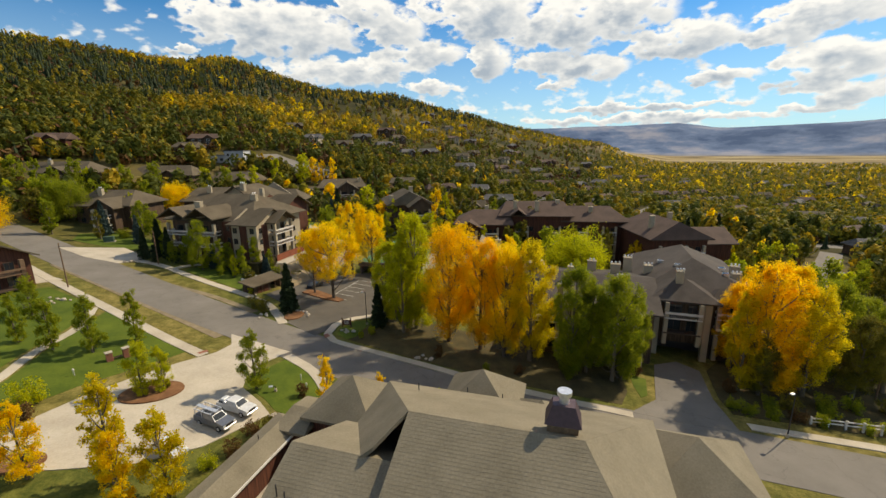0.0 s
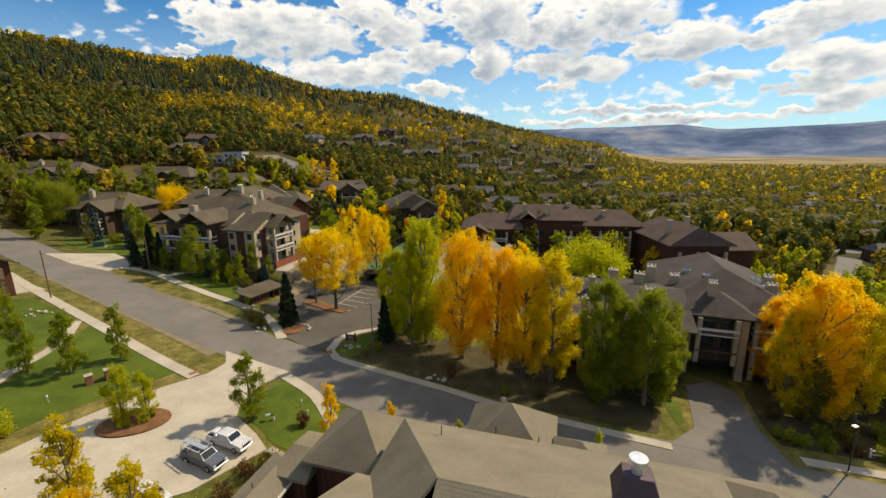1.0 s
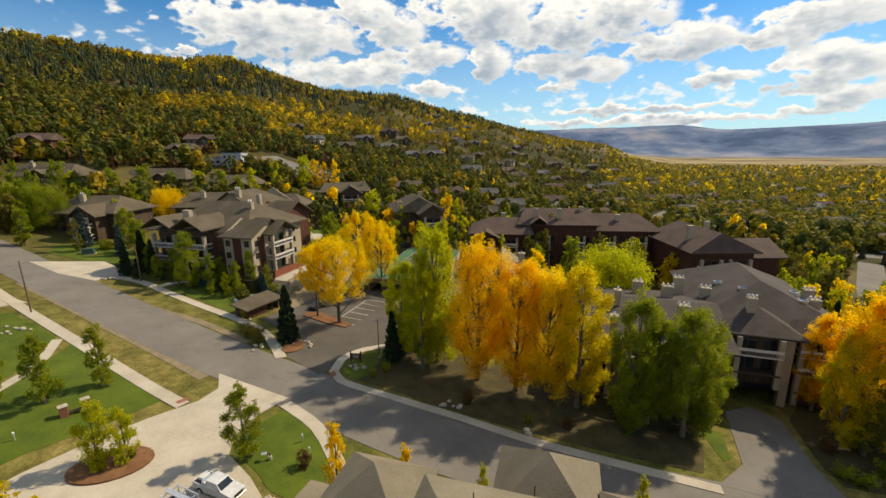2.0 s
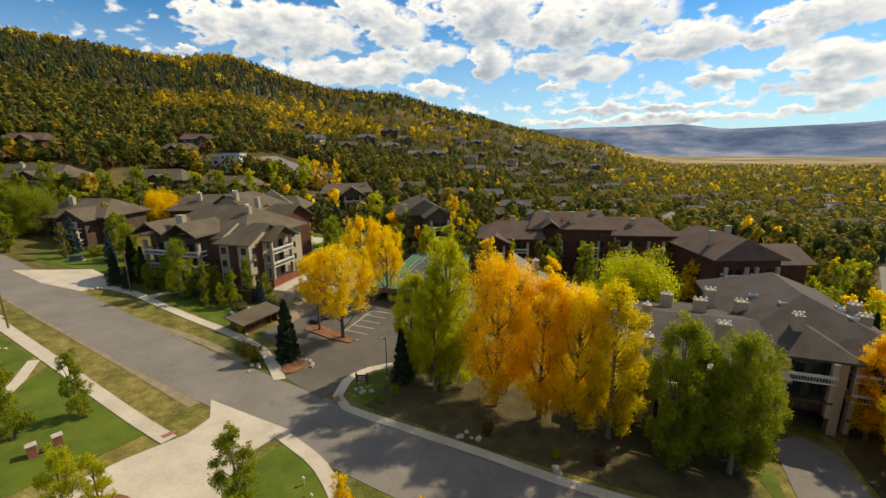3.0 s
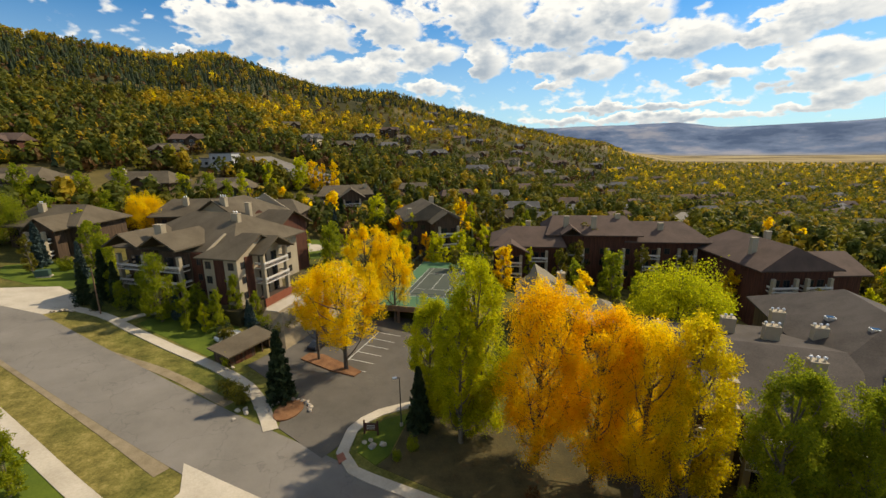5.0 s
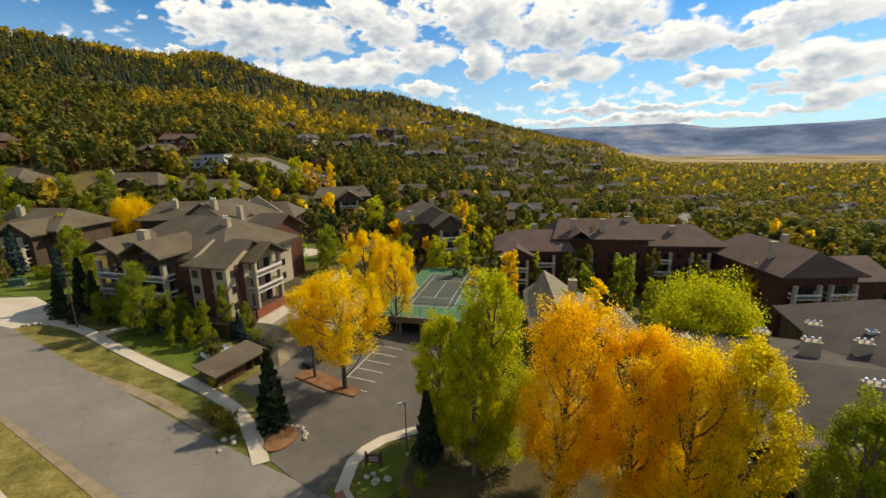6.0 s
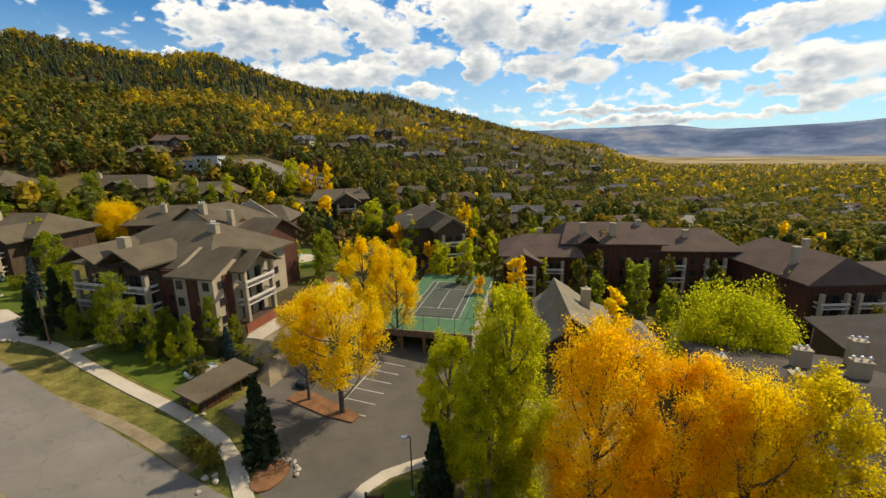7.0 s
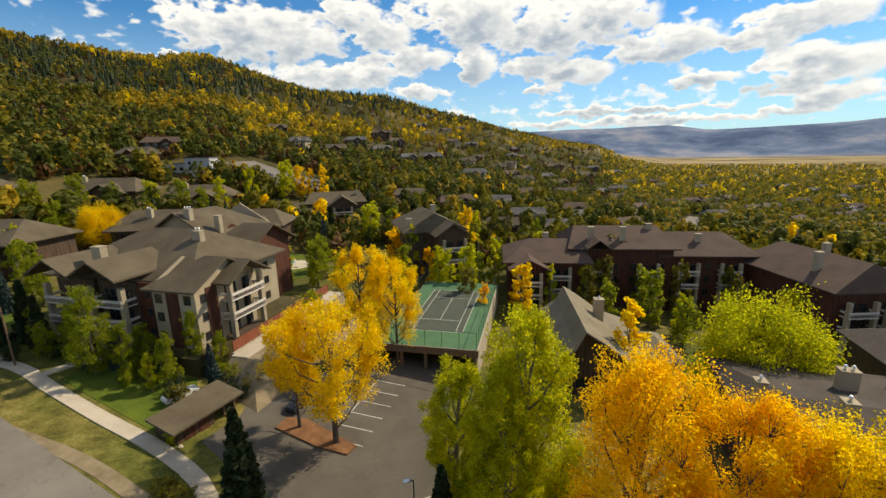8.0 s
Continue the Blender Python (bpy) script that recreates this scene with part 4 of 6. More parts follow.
def far_apartments():
    # gabled block behind the small pool
    z = 5.5
    o = building("apartment_building", -12, 238, z, 0, "distant brown apartments with broad gables and white balconies")
    block(o, 2.0, 27.0, 8.0, 28.0, -6, 9.4, 13.6, "x", 3.5, 2.5, 1.4, "siding_brown", "roof_brown", gabled=False)
    block(o, 12.0, 22.5, 1.5, 14.0, -6, 8.6, 12.8, "y", 0, 0, 1.2, "siding_brown", "roof_brown", gabled=True)
    balcony_bay(o, pose(17.2, 1.4, 0), 8.0, 2.2, [-1.5, 1.8, 5.1], 3.2)
    block(o, -14.0, 3.0, 4.0, 20.0, -6, 6.4, 10.0, "x", 7, 1, 1.3, "siding_brown", "roof_brown")
    windows_row(o, (-14.0, 3.0, 4.0, 20.0), "front", (3, 7, 11, 15), (-1, 2.4), 1.5, 1.5)
    chimney(o, 24.5, 14, 9, 14.0, 1.6, 1.2, "stucco", 0)
    # gabled block beyond the court
    o = building("apartment_building", 20, 160, 3.0, 0, "brown apartments with gabled balcony stacks and a tall chimney")
    block(o, 0.5, 17.0, 8.0, 30.0, -6, 10.6, 15.6, "y", 2, 6, 1.4, "siding_brown", "roof_brown")
    block(o, 8.0, 16.2, 1.2, 10.0, -6, 10.2, 13.6, "y", 0, 0, 1.2, "siding_brown", "roof_brown", gabled=True)
    balcony_bay(o, pose(12.1, 1.1, 0), 6.6, 2.2, [-0.6, 2.8, 6.2], 3.3)
    windows_row(o, (0.5, 17.0, 8.0, 30.0), "front", (2.0, 5.0), (0.6, 3.9, 7.2), 1.3, 1.5)
    chimney(o, 11.5, 22, 11, 16.3, 1.6, 1.3, "stucco", 0)
    chimney(o, 1.8, 12, 9, 13.8, 1.5, 1.2, "stucco", 0)
    # long red-brown range
    o = building("apartment_building", 44, 152, -1.0, -22, "long red-brown apartment range with dormers and chimneys")
    block(o, 17.0, 42.0, 0.5, 18.0, -6, 11.6, 16.0, "x", 3, 3, 1.4, "siding_red", "roof_red")
    block(o, 0.5, 20.0, -4.0, 14.0, -6, 9.0, 13.2, "x", 7, 2, 1.4, "siding_red", "roof_red")
    block(o, 40.0, 62.0, 1.5, 18.0, -8, 9.6, 14.2, "x", 3, 6, 1.4, "siding_red", "roof_red")
    block(o, 1.5, 9.5, -8.0, 0.0, -6, 8.0, 10.6, "y", 0, 0, 1.2, "siding_red", "roof_red", gabled=True)
    balcony_bay(o, pose(5.5, -8.1, 0), 6.0, 2.0, [-2.0, 1.2, 4.4], 3.2)
    for x in (13.5, 24.5, 36.0, 46.0, 56.0):
        balcony_bay(o, pose(x, -4.1 if x < 20 else (0.4 if x < 41 else 1.4), 0), 5.0, 1.8, [-2.0, 1.4, 4.8], 3.2, posts=True)
    windows_row(o, (17.0, 42.0, 0.5, 18.0), "front", (3, 11, 15.5, 22.5), (-1.0, 2.4, 5.8), 1.4, 1.6)
    windows_row(o, (40.0, 62.0, 1.5, 18.0), "front", (2.0, 11), (-1.0, 2.4, 5.8), 1.4, 1.6)
    for x, y in ((11, 8), (22, 3), (30, 3), (38, 8), (50, 6)):
        chimney(o, x, y, 9, 16.6 if x > 15 and x < 42 else 14.2, 1.5, 1.1, "stucco", 0)
    fs = roof_faces(20, 26, -3.5, 6, 12.2, 14.4, "y", 0, 0)
    part("roof", slab_roof(fs), "roof_red", o)
    # wing that turns towards the street
    o = building("apartment_building", 94, 104, -3.0, -14, "red-brown apartments with stepped gables and white balconies")
    block(o, 0.0, 17.0, 4.0, 30.0, -6, 10.0, 15.0, "y", 3, 3, 1.4, "siding_red", "roof_red")
    block(o, 8.0, 26.0, 6.0, 20.0, -8, 8.0, 12.0, "x", 2, 0, 1.4, "siding_red", "roof_red", gabled=True)
    balcony_bay(o, pose(4.5, 3.9, 0), 6.0, 2.0, [-1.5, 1.8, 5.1], 3.2)
    balcony_bay(o, pose(12.5, 3.9, 0), 6.0, 2.0, [-1.5, 1.8, 5.1], 3.2)
    chimney(o, 3.0, 12, 11, 16.0, 1.5, 1.1, "stucco", 0)
    chimney(o, 14.0, 22, 11, 15.5, 1.5, 1.1, "stucco", 0)
    # clubhouse by the pool
    o = building("clubhouse", 35.5, 112.5, -3.0, -22, "low clubhouse with a sweeping tan roof and a stone chimney", "clubhouse")
    part("wall", a_box(1.0, 15.0, -6.0, 13.8, -3, 4.0), "siding_brown", o)
    prow, ends = [(-0.6, 5.8), (2.6, 8.2), (4.0, 11.1), (7.0, 9.2), (11.0, 6.2), (16.6, 4.2)], (-7.6, 15.6)
    part("roof", slab_roof([[(xa, ends[0], za), (xb, ends[0], zb), (xb, ends[1], zb), (xa, ends[1], za)] for (xa, za), (xb, zb) in zip(prow, prow[1:])], 0.3), "roof_tan", o, "tan shingle roof sweeping down from a sharp ridge")
    for y in (-6.0, 13.6):
        bm = bmesh.new()
        lo = [(1.0, 4.0), (15.0, 4.0)]
        hi = [(15.0, 4.4), (11.0, 5.8), (7.0, 8.8), (4.0, 10.6), (2.6, 7.6), (1.0, 6.4)]
        a = [bm.verts.new((x, y, z)) for x, z in lo + hi]
        b = [bm.verts.new((x, y + 0.2, z)) for x, z in lo + hi]
        bm.faces.new(a)
        bm.faces.new(b[::-1])
        for i in range(len(a)):
            j = (i + 1) % len(a)
            bm.faces.new((a[j], a[i], b[i], b[j]))
        part("gable", bm, "siding_brown", o)
    block(o, 13.0, 20.0, -1.0, 9.0, -3, 3.6, 6.6, "x", 4, 4, 1.3, "siding_brown", "roof_tan")
    windows_row(o, (1.0, 15.0, -6.0, 13.8), "front", (3, 6, 9), (0.8,), 1.8, 1.8)
    chimney(o, 9.4, 8.0, 5, 11.0, 1.7, 1.5, "stucco", 1)
    # dark apartments in the trees, higher up the slope
    for x, y, rot, w, d, lift in ((-88, 170, -18, 20, 16, -3.5), (-60, 188, -12, 28, 18, -3), (-38, 200, -10, 22, 16, -4), (-132, 222, -20, 30, 14, -11), (-98, 238, -14, 30, 14, -12), (-64, 242, -8, 24, 14, -10)):
        o = building("apartment_building", x, y, ground_z(x, y) + 1.0 + lift, rot, "dark brown apartments half hidden by trees")
        block(o, 0, w, 0, d, -6, 8.4, 13.0, "x", 3, 5, 1.4, "siding_brown", "roof_brown")
        block(o, w * 0.55, w * 0.9, -4.5, 5, -6, 8.0, 11.2, "y", 0, 0, 1.2, "siding_brown", "roof_brown", gabled=True)
        balcony_bay(o, pose(w * 0.72, -4.6, 0), w * 0.26, 2.0, [-1.5, 1.6, 4.8], 3.2)
        windows_row(o, (0, w, 0, d), "front", (w * 0.12, w * 0.3, w * 0.46), (-0.5, 2.6, 5.6), 1.6, 1.6)
        chimney(o, w * 0.3, 5, 9, 13.6, 1.6, 1.2, "stucco", 2)
    # the pale block at the foot of the hill
    o = building("office_building", -72, 272, ground_z(-60, 272) - 2.5, -6, "pale grey four-storey block with rows of small windows", "building")
    part("wall", a_box(9.5, 20, 0, 14, -6, 10.5), "grey_wall", o)
    part("wall", a_box(-10, 9.4, 2, 16, -6, 8.2), "grey_wall", o)
    part("roof", a_box(9.2, 20.3, -0.3, 14.3, 10.5, 10.9), "roof_grey", o)
    part("roof", a_box(-10.3, 9.4, 1.7, 16.3, 8.2, 8.6), "roof_grey", o)
    windows_row(o, (9.5, 20, 0, 14), "front", (2, 4.5, 7), (0, 2.6, 5.2, 7.8), 1.0, 1.2)
    windows_row(o, (9.5, 20, 0, 14), "right", (2, 5, 8, 11), (0, 2.6, 5.2, 7.8), 1.0, 1.2)
    windows_row(o, (-10, 9.4, 2, 16), "front", (2, 5, 8, 11, 14, 17), (0, 2.6, 5.2), 1.4, 1.2)
    # brown house above the lawn
    o = building("house", -82, 106, ground_z(-74, 108) - 0.5, -38, "brown timber house with decks and a broad gable roof", "house")
    block(o, 0, 13, 0, 11, -3, 6.2, 10.0, "x", 0, 0, 1.3, "siding_red", "roof_brown", gabled=True)
    block(o, 4, 10, -4, 4, -3, 5.6, 8.2, "y", 0, 0, 1.0, "siding_red", "roof_brown", gabled=True)
    balcony_bay(o, pose(13.1, 5.5, 0, 0, 0, 90), 7.0, 2.6, [0.2, 3.2], 3.0, rails="timber", col="timber")
    windows_row(o, (0, 13, 0, 11), "front", (2, 11.5), (1.0, 4.0), 1.2, 1.3)


lodge()
terrace_apartments()
garage_apartments()
far_apartments()

# ---- tennis court on its deck over parking ----
def tennis_court():
    o = new("tennis_court")
    o.matrix_basis = pose(22.2, 133.1, 3.2, 0, 0, -27.7)
    tagged(o, "green tennis court on a raised parking deck, white lines", "tennis court")
    w, l = 9.1, 18.3
    part("deck", a_box(-w, w, -l, l, -0.7, -0.012), "concrete", o)
    part("surround", a_box(-w + 0.1, w - 0.1, -l + 0.1, l - 0.1, -0.012, 0.0), "court", o, "green acrylic surround")
    part("playing_area", a_box(-5.48, 5.48, -11.88, 11.88, 0.0, 0.006), "court_play", o, "dark olive playing surface")
    for x0, x1, y0, y1 in ((-5.48, 5.48, -11.88, -11.76), (-5.48, 5.48, 11.76, 11.88), (-5.48, -5.36, -11.7, 11.7), (5.36, 5.48, -11.7, 11.7), (-4.17, -4.06, -11.7, 11.7), (4.06, 4.17, -11.7, 11.7),
                           (-4.05, 4.05, -6.46, -6.35), (-4.05, 4.05, 6.35, 6.46), (-0.055, 0.055, -6.3, 6.3)):
        part("court_line", a_box(x0, x1, y0, y1, 0.006, 0.014), "line_white", o)
    for y in (-l + 0.2, l - 0.2):
        for k in range(7):
            x = -w + 0.2 + (2 * w - 0.4) * k / 6
            part("fence_post", cyl(bmesh.new(), x, y, 0, 3.0, 0.05, 0.05, 8), "box_green", o)
        part("fence_rail", a_box(-w + 0.2, w - 0.2, y - 0.03, y + 0.03, 2.95, 3.03), "box_green", o)
    for x in (-w + 0.2, w - 0.2):
        for k in range(1, 12):
            part("fence_post", cyl(bmesh.new(), x, -l + 0.2 + (2 * l - 0.4) * k / 12, 0, 3.0, 0.05, 0.05, 8), "box_green", o)
        part("fence_rail", a_box(x - 0.03, x + 0.03, -l + 0.2, l - 0.2, 2.95, 3.03), "box_green", o)
    part("edge_beam", a_box(-w - 0.15, w + 0.15, -l - 0.15, -l + 0.25, -1.3, -0.1), "timber", o)
    for k in range(5):
        x = -w + 0.4 + (2 * w - 0.8) * k / 4
        part("column", a_box(x - 0.25, x + 0.25, -l + 0.2, -l + 0.7, -7.5, -0.7, bevel=0.03), "timber", o)
    for k in range(5):
        x = -w + 0.4 + (2 * w - 0.8) * k / 4
        part("column", a_box(x - 0.25, x + 0.25, -l + 8, -l + 8.5, -7.5, -0.7), "concrete", o)
    part("side_wall", a_box(-w, -w + 0.3, -l + 1, l, -8, -0.7), "concrete", o)
    part("side_wall", a_box(w - 0.3, w, -l + 0.2, l, -8, -0.7), "rock", o)
    part("back_wall", a_box(-w, w, l - 0.3, l, -8, -0.7), "concrete", o)


tennis_court()


def shed():
    o = new("shed")
    o.matrix_basis = pose(-18.8, 107.6, 0.75, 0, 0, 51)
    tagged(o, "low brown timber shelter with a sloping brown roof", "shed")
    part("wall", a_box(-4.3, 4.3, 1.6, 1.8, -0.8, 2.7), "siding_brown", o)
    for x in (-4.3, 4.1):
        part("wall", a_box(x, x + 0.2, -1.5, 1.6, -0.8, 2.8), "siding_brown", o)
    part("wall", a_box(-4.1, 0.6, -1.7, -1.5, -0.8, 2.7), "siding_brown", o)
    part("floor", a_box(-4.1, 4.1, -1.5, 1.6, -0.8, 0.12), "concrete", o)
    for x in (0.7, 2.4, 4.0):
        part("post", a_box(x, x + 0.16, -1.7, -1.54, -0.5, 2.7), "timber", o)
    fs = [[(-5.0, -2.6, 2.95), (5.0, -2.6, 2.95), (5.0, 2.4, 3.75), (-5.0, 2.4, 3.75)]]
    part("roof", slab_roof(fs, 0.26), "roof_brown", o)
    for x in (-2.4, -0.6):
        part("door", a_box(x - 0.7, x + 0.7, -1.76, -1.705, 0.12, 2.3), "siding_red", o)


shed()


def pools():
    o = drape("swimming_pool", ring(60.5, 117.5, 4.4, 2.5, 40), 0.10, MAT["water"], "turquoise swimming pool beside the clubhouse", "pool", 2)
    drape("pool_terrace", ring(60.5, 117.5, 8.0, 6.0, 40), 0.05, MAT["concrete"], "pale paved terrace round a pool", "terrace", 3)
    drape("swimming_pool", ring(-17.5, 186, 5.5, 3.2, 0), 0.10, MAT["water"], "small turquoise pool beside a lawn", "pool", 2)
    drape("pool_terrace", ring(-16, 184, 9.0, 6.5, 0), 0.06, MAT["concrete"], "pale paved terrace round a small pool", "terrace", 3)
    for x, y in ((56, 124), (66, 116)):
        b = new("picnic_table")
        b.matrix_basis = pose(x, y, ground_z(x, y), 0, 0, 30)
        tagged(b, "dark timber picnic table on the pool terrace", "table")
        part("tabletop", a_box(-1.2, 1.2, -0.45, 0.45, 0.72, 0.80), "timber", b)
        for s in (-1, 1):
            part("bench", a_box(-1.2, 1.2, s * 0.85 - 0.16, s * 0.85 + 0.16, 0.42, 0.48), "timber", b)
            part("leg", a_box(s * 0.8 - 0.05, s * 0.8 + 0.05, -0.95, 0.95, 0.0, 0.72), "timber", b)


pools()


def red_fence():
    o = new("fence")
    o.matrix_basis = pose(-16.6, 120.2, 5.2, 0, 0, 61)
    tagged(o, "red-brown board fence on a low stone footing", "fence")
    part("footing", a_box(-0.3, 31, -0.2, 0.2, -5.5, 0.0), "rock", o)
    bank = profile_x(-1.0, 31, [(-0.25, -0.35), (-4.2, -0.35), (-10.5, -5.2), (-10.5, -6.5), (-0.25, -6.5)])
    for v in bank.verts:
        if v.co.x < 0 and v.co.z < -3:
            v.co.x = -9.0
    part("bank", bank, "gravel", o, "stony planted bank below the path")
    part("path", profile_x(-0.9, 31, [(-0.22, -0.6), (-0.22, -0.2), (-3.3, -0.2), (-3.3, -0.6)]), "concrete", o, "pale concrete path beside the fence")
    for k in range(11):
        part("fence_post", a_box(k * 3.0 - 0.08, k * 3.0 + 0.08, -0.08, 0.08, 0, 1.9), "fence_red", o)
    for k in range(10):
        for j in range(8):
            part("board", a_box(k * 3 + 0.10 + 0.355 * j, k * 3 + 0.44 + 0.355 * j, -0.03 - 0.01 * (j % 2), 0.03, 0.05, 1.8), "fence_red", o)


red_fence()

# ---- trees ----
def leaf_quads(rng, centres, size, facing=None):
    """A small lozenge at each centre, turned at random or to face roughly one way."""
    n = len(centres)
    u = rng.normal(size=(n, 3))
    if facing is not None:
        facing = facing + 0.30 * rng.normal(size=(n, 3))
        facing /= np.linalg.norm(facing, axis=1)[:, None]
        u -= (u * facing).sum(1)[:, None] * facing
    u /= np.linalg.norm(u, axis=1)[:, None]
    w = rng.normal(size=(n, 3)) if facing is None else np.cross(facing, u)
    w -= (w * u).sum(1)[:, None] * u
    w /= np.linalg.norm(w, axis=1)[:, None]
    s = size * rng.uniform(0.65, 1.35, size=(n, 1))
    v = np.stack([centres + u * s, centres + w * s * 0.62, centres - u * s, centres - w * s * 0.62], axis=1)
    return v.reshape(-1, 3)


def quad_mesh(name, verts, mat):
    n = len(verts) // 4
    me = bpy.data.meshes.new(name)
    me.vertices.add(len(verts))
    me.vertices.foreach_set("co", np.asarray(verts, dtype=np.float32).ravel())
    me.loops.add(4 * n)
    me.loops.foreach_set("vertex_index", np.arange(4 * n, dtype=np.int32))
    me.polygons.add(n)
    me.polygons.foreach_set("loop_start", np.arange(0, 4 * n, 4, dtype=np.int32))
    me.update(calc_edges=True)
    me.materials.append(MAT[mat])
    return me


def broadleaf(seed, h, w, base=0.25, lobes=26, leaves=6000, size=0.32, egg=0.45, bark="bark", stems=1, puff=1.0):
    """Trunk and crown meshes of a leafy tree: rising boughs, each a plume of leaf clumps, with gaps where the boughs part."""
    rng = np.random.default_rng(seed)
    bm = bmesh.new()
    cen, rad = [], []
    top = h * 0.96
    lean = rng.normal(size=2) * 0.02 * h
    for s in range(stems):
        off = rng.normal(size=2) * (0.12 * w if stems > 1 else 0)
        r0 = 0.016 * h / math.sqrt(stems)
        pts = [(off[0] * (0.3 + 0.7 * k / 5) + lean[0] * (k / 5) ** 2, off[1] * (0.3 + 0.7 * k / 5) + lean[1] * (k / 5) ** 2, top * 0.92 * k / 5 - (0.4 if k == 0 else 0)) for k in range(6)]
        tube(bm, pts, [r0 * (1.25, 0.95, 0.75, 0.55, 0.35, 0.12)[k] for k in range(6)], 7)
    boughs = max(7, lobes // 6)
    each = max(8, lobes // boughs + 5)
    for i in range(boughs):
        q = (i + 0.25 + 0.5 * rng.uniform()) / boughs
        R = puff * w * rng.uniform(0.175, 0.235) * (1.0 - 0.22 * q)
        tall = R * rng.uniform(1.35, 2.0)
        span = (1.08 - egg) if q > egg else (egg + 0.25)
        reach = w / 2 * math.sqrt(max(0.0, 1 - ((q - egg) / span) ** 2))
        d = max(0.0, reach - R * 0.9) * rng.uniform(0.7, 1.12) if q < 0.9 else 0.12 * w * rng.uniform()
        a = i * 2.4 + rng.uniform(-0.6, 0.6)
        t = base + (1 - base) * q
        c = np.array([d * math.cos(a) + lean[0] * t * t, d * math.sin(a) + lean[1] * t * t, min(h * t, h - tall * 0.95)])
        z0 = max(0.10 * h, c[2] - tall - 0.10 * h * rng.uniform(0.6, 1.4))
        k = z0 / (top * 0.92)
        p0 = (lean[0] * k * k, lean[1] * k * k, z0)
        foot = (c[0] * 0.8, c[1] * 0.8, c[2] - tall * 0.7)
        tube(bm, [p0, ((p0[0] + foot[0]) / 2, (p0[1] + foot[1]) / 2, (z0 + foot[2]) / 2 - 0.015 * h), foot, tuple(c)], [0.0065 * h, 0.005 * h, 0.0035 * h, 0.0015 * h], 5)
        for _ in range(each):
            v = rng.normal(size=3)
            v /= np.linalg.norm(v)
            v[2] = v[2] * 0.85 + 0.10
            g = c + v * np.array([R, R, tall]) * rng.uniform(0.30, 0.98)
            r = R * rng.uniform(0.26, 0.62)
            cen.append(g)
            rad.append(np.array([r, r, r * rng.uniform(0.9, 1.5)]))
            tube(bm, [tuple(c * 0.6 + np.array(foot) * 0.4), tuple(g)], [0.0014 * h, 0.0006 * h], 4)
    trunk = bpy.data.meshes.new("trunk")
    bm.to_mesh(trunk)
    bm.free()
    trunk.materials.append(MAT[bark])
    trunk.shade_smooth()
    cen, rad = np.array(cen), np.array(rad)
    vol = rad.prod(axis=1) ** (2 / 3)
    pick = rng.choice(len(cen), size=leaves, p=vol / vol.sum())
    d = rng.normal(size=(leaves, 3))
    d /= np.linalg.norm(d, axis=1)[:, None]
    f = rng.uniform(size=(leaves, 1)) ** 0.45 * (1 + 0.21 * rng.normal(size=(leaves, 1)))
    p = cen[pick] + d * rad[pick] * f
    p[:, 2] = np.maximum(p[:, 2], 0.06 * h)
    return trunk, quad_mesh("crown", leaf_quads(rng, p, size), "leaf_gold")


def conifer(seed, h, w, n=2600):
    """A spire of drooping needle tiers round a straight trunk."""
    rng = np.random.default_rng(seed)
    bm = tube(bmesh.new(), [(0, 0, -0.3), (0, 0, h * 0.5), (0, 0, h * 0.97)], [0.018 * h, 0.011 * h, 0.002 * h], 7)
    trunk = bpy.data.meshes.new("trunk")
    bm.to_mesh(trunk)
    bm.free()
    trunk.materials.append(MAT["bark"])
    tiers = 15
    k = rng.integers(0, tiers, n)
    t = 0.07 + 0.92 * (k / tiers)
    arm = rng.integers(0, 9, n)
    a = arm * 2 * math.pi / 9 + k * 0.37 + rng.normal(size=n) * 0.10
    reach = w / 2 * (1 - t) ** 0.85 * (0.85 + 0.3 * np.sin(arm * 5.1 + k * 2.3))
    r = reach * rng.uniform(size=n) ** 0.6
    p = np.stack([r * np.cos(a), r * np.sin(a), h * t - 0.20 * r + rng.normal(size=n) * 0.02 * h], axis=1)
    return trunk, quad_mesh("crown", leaf_quads(rng, p, 0.030 * h), "needle")


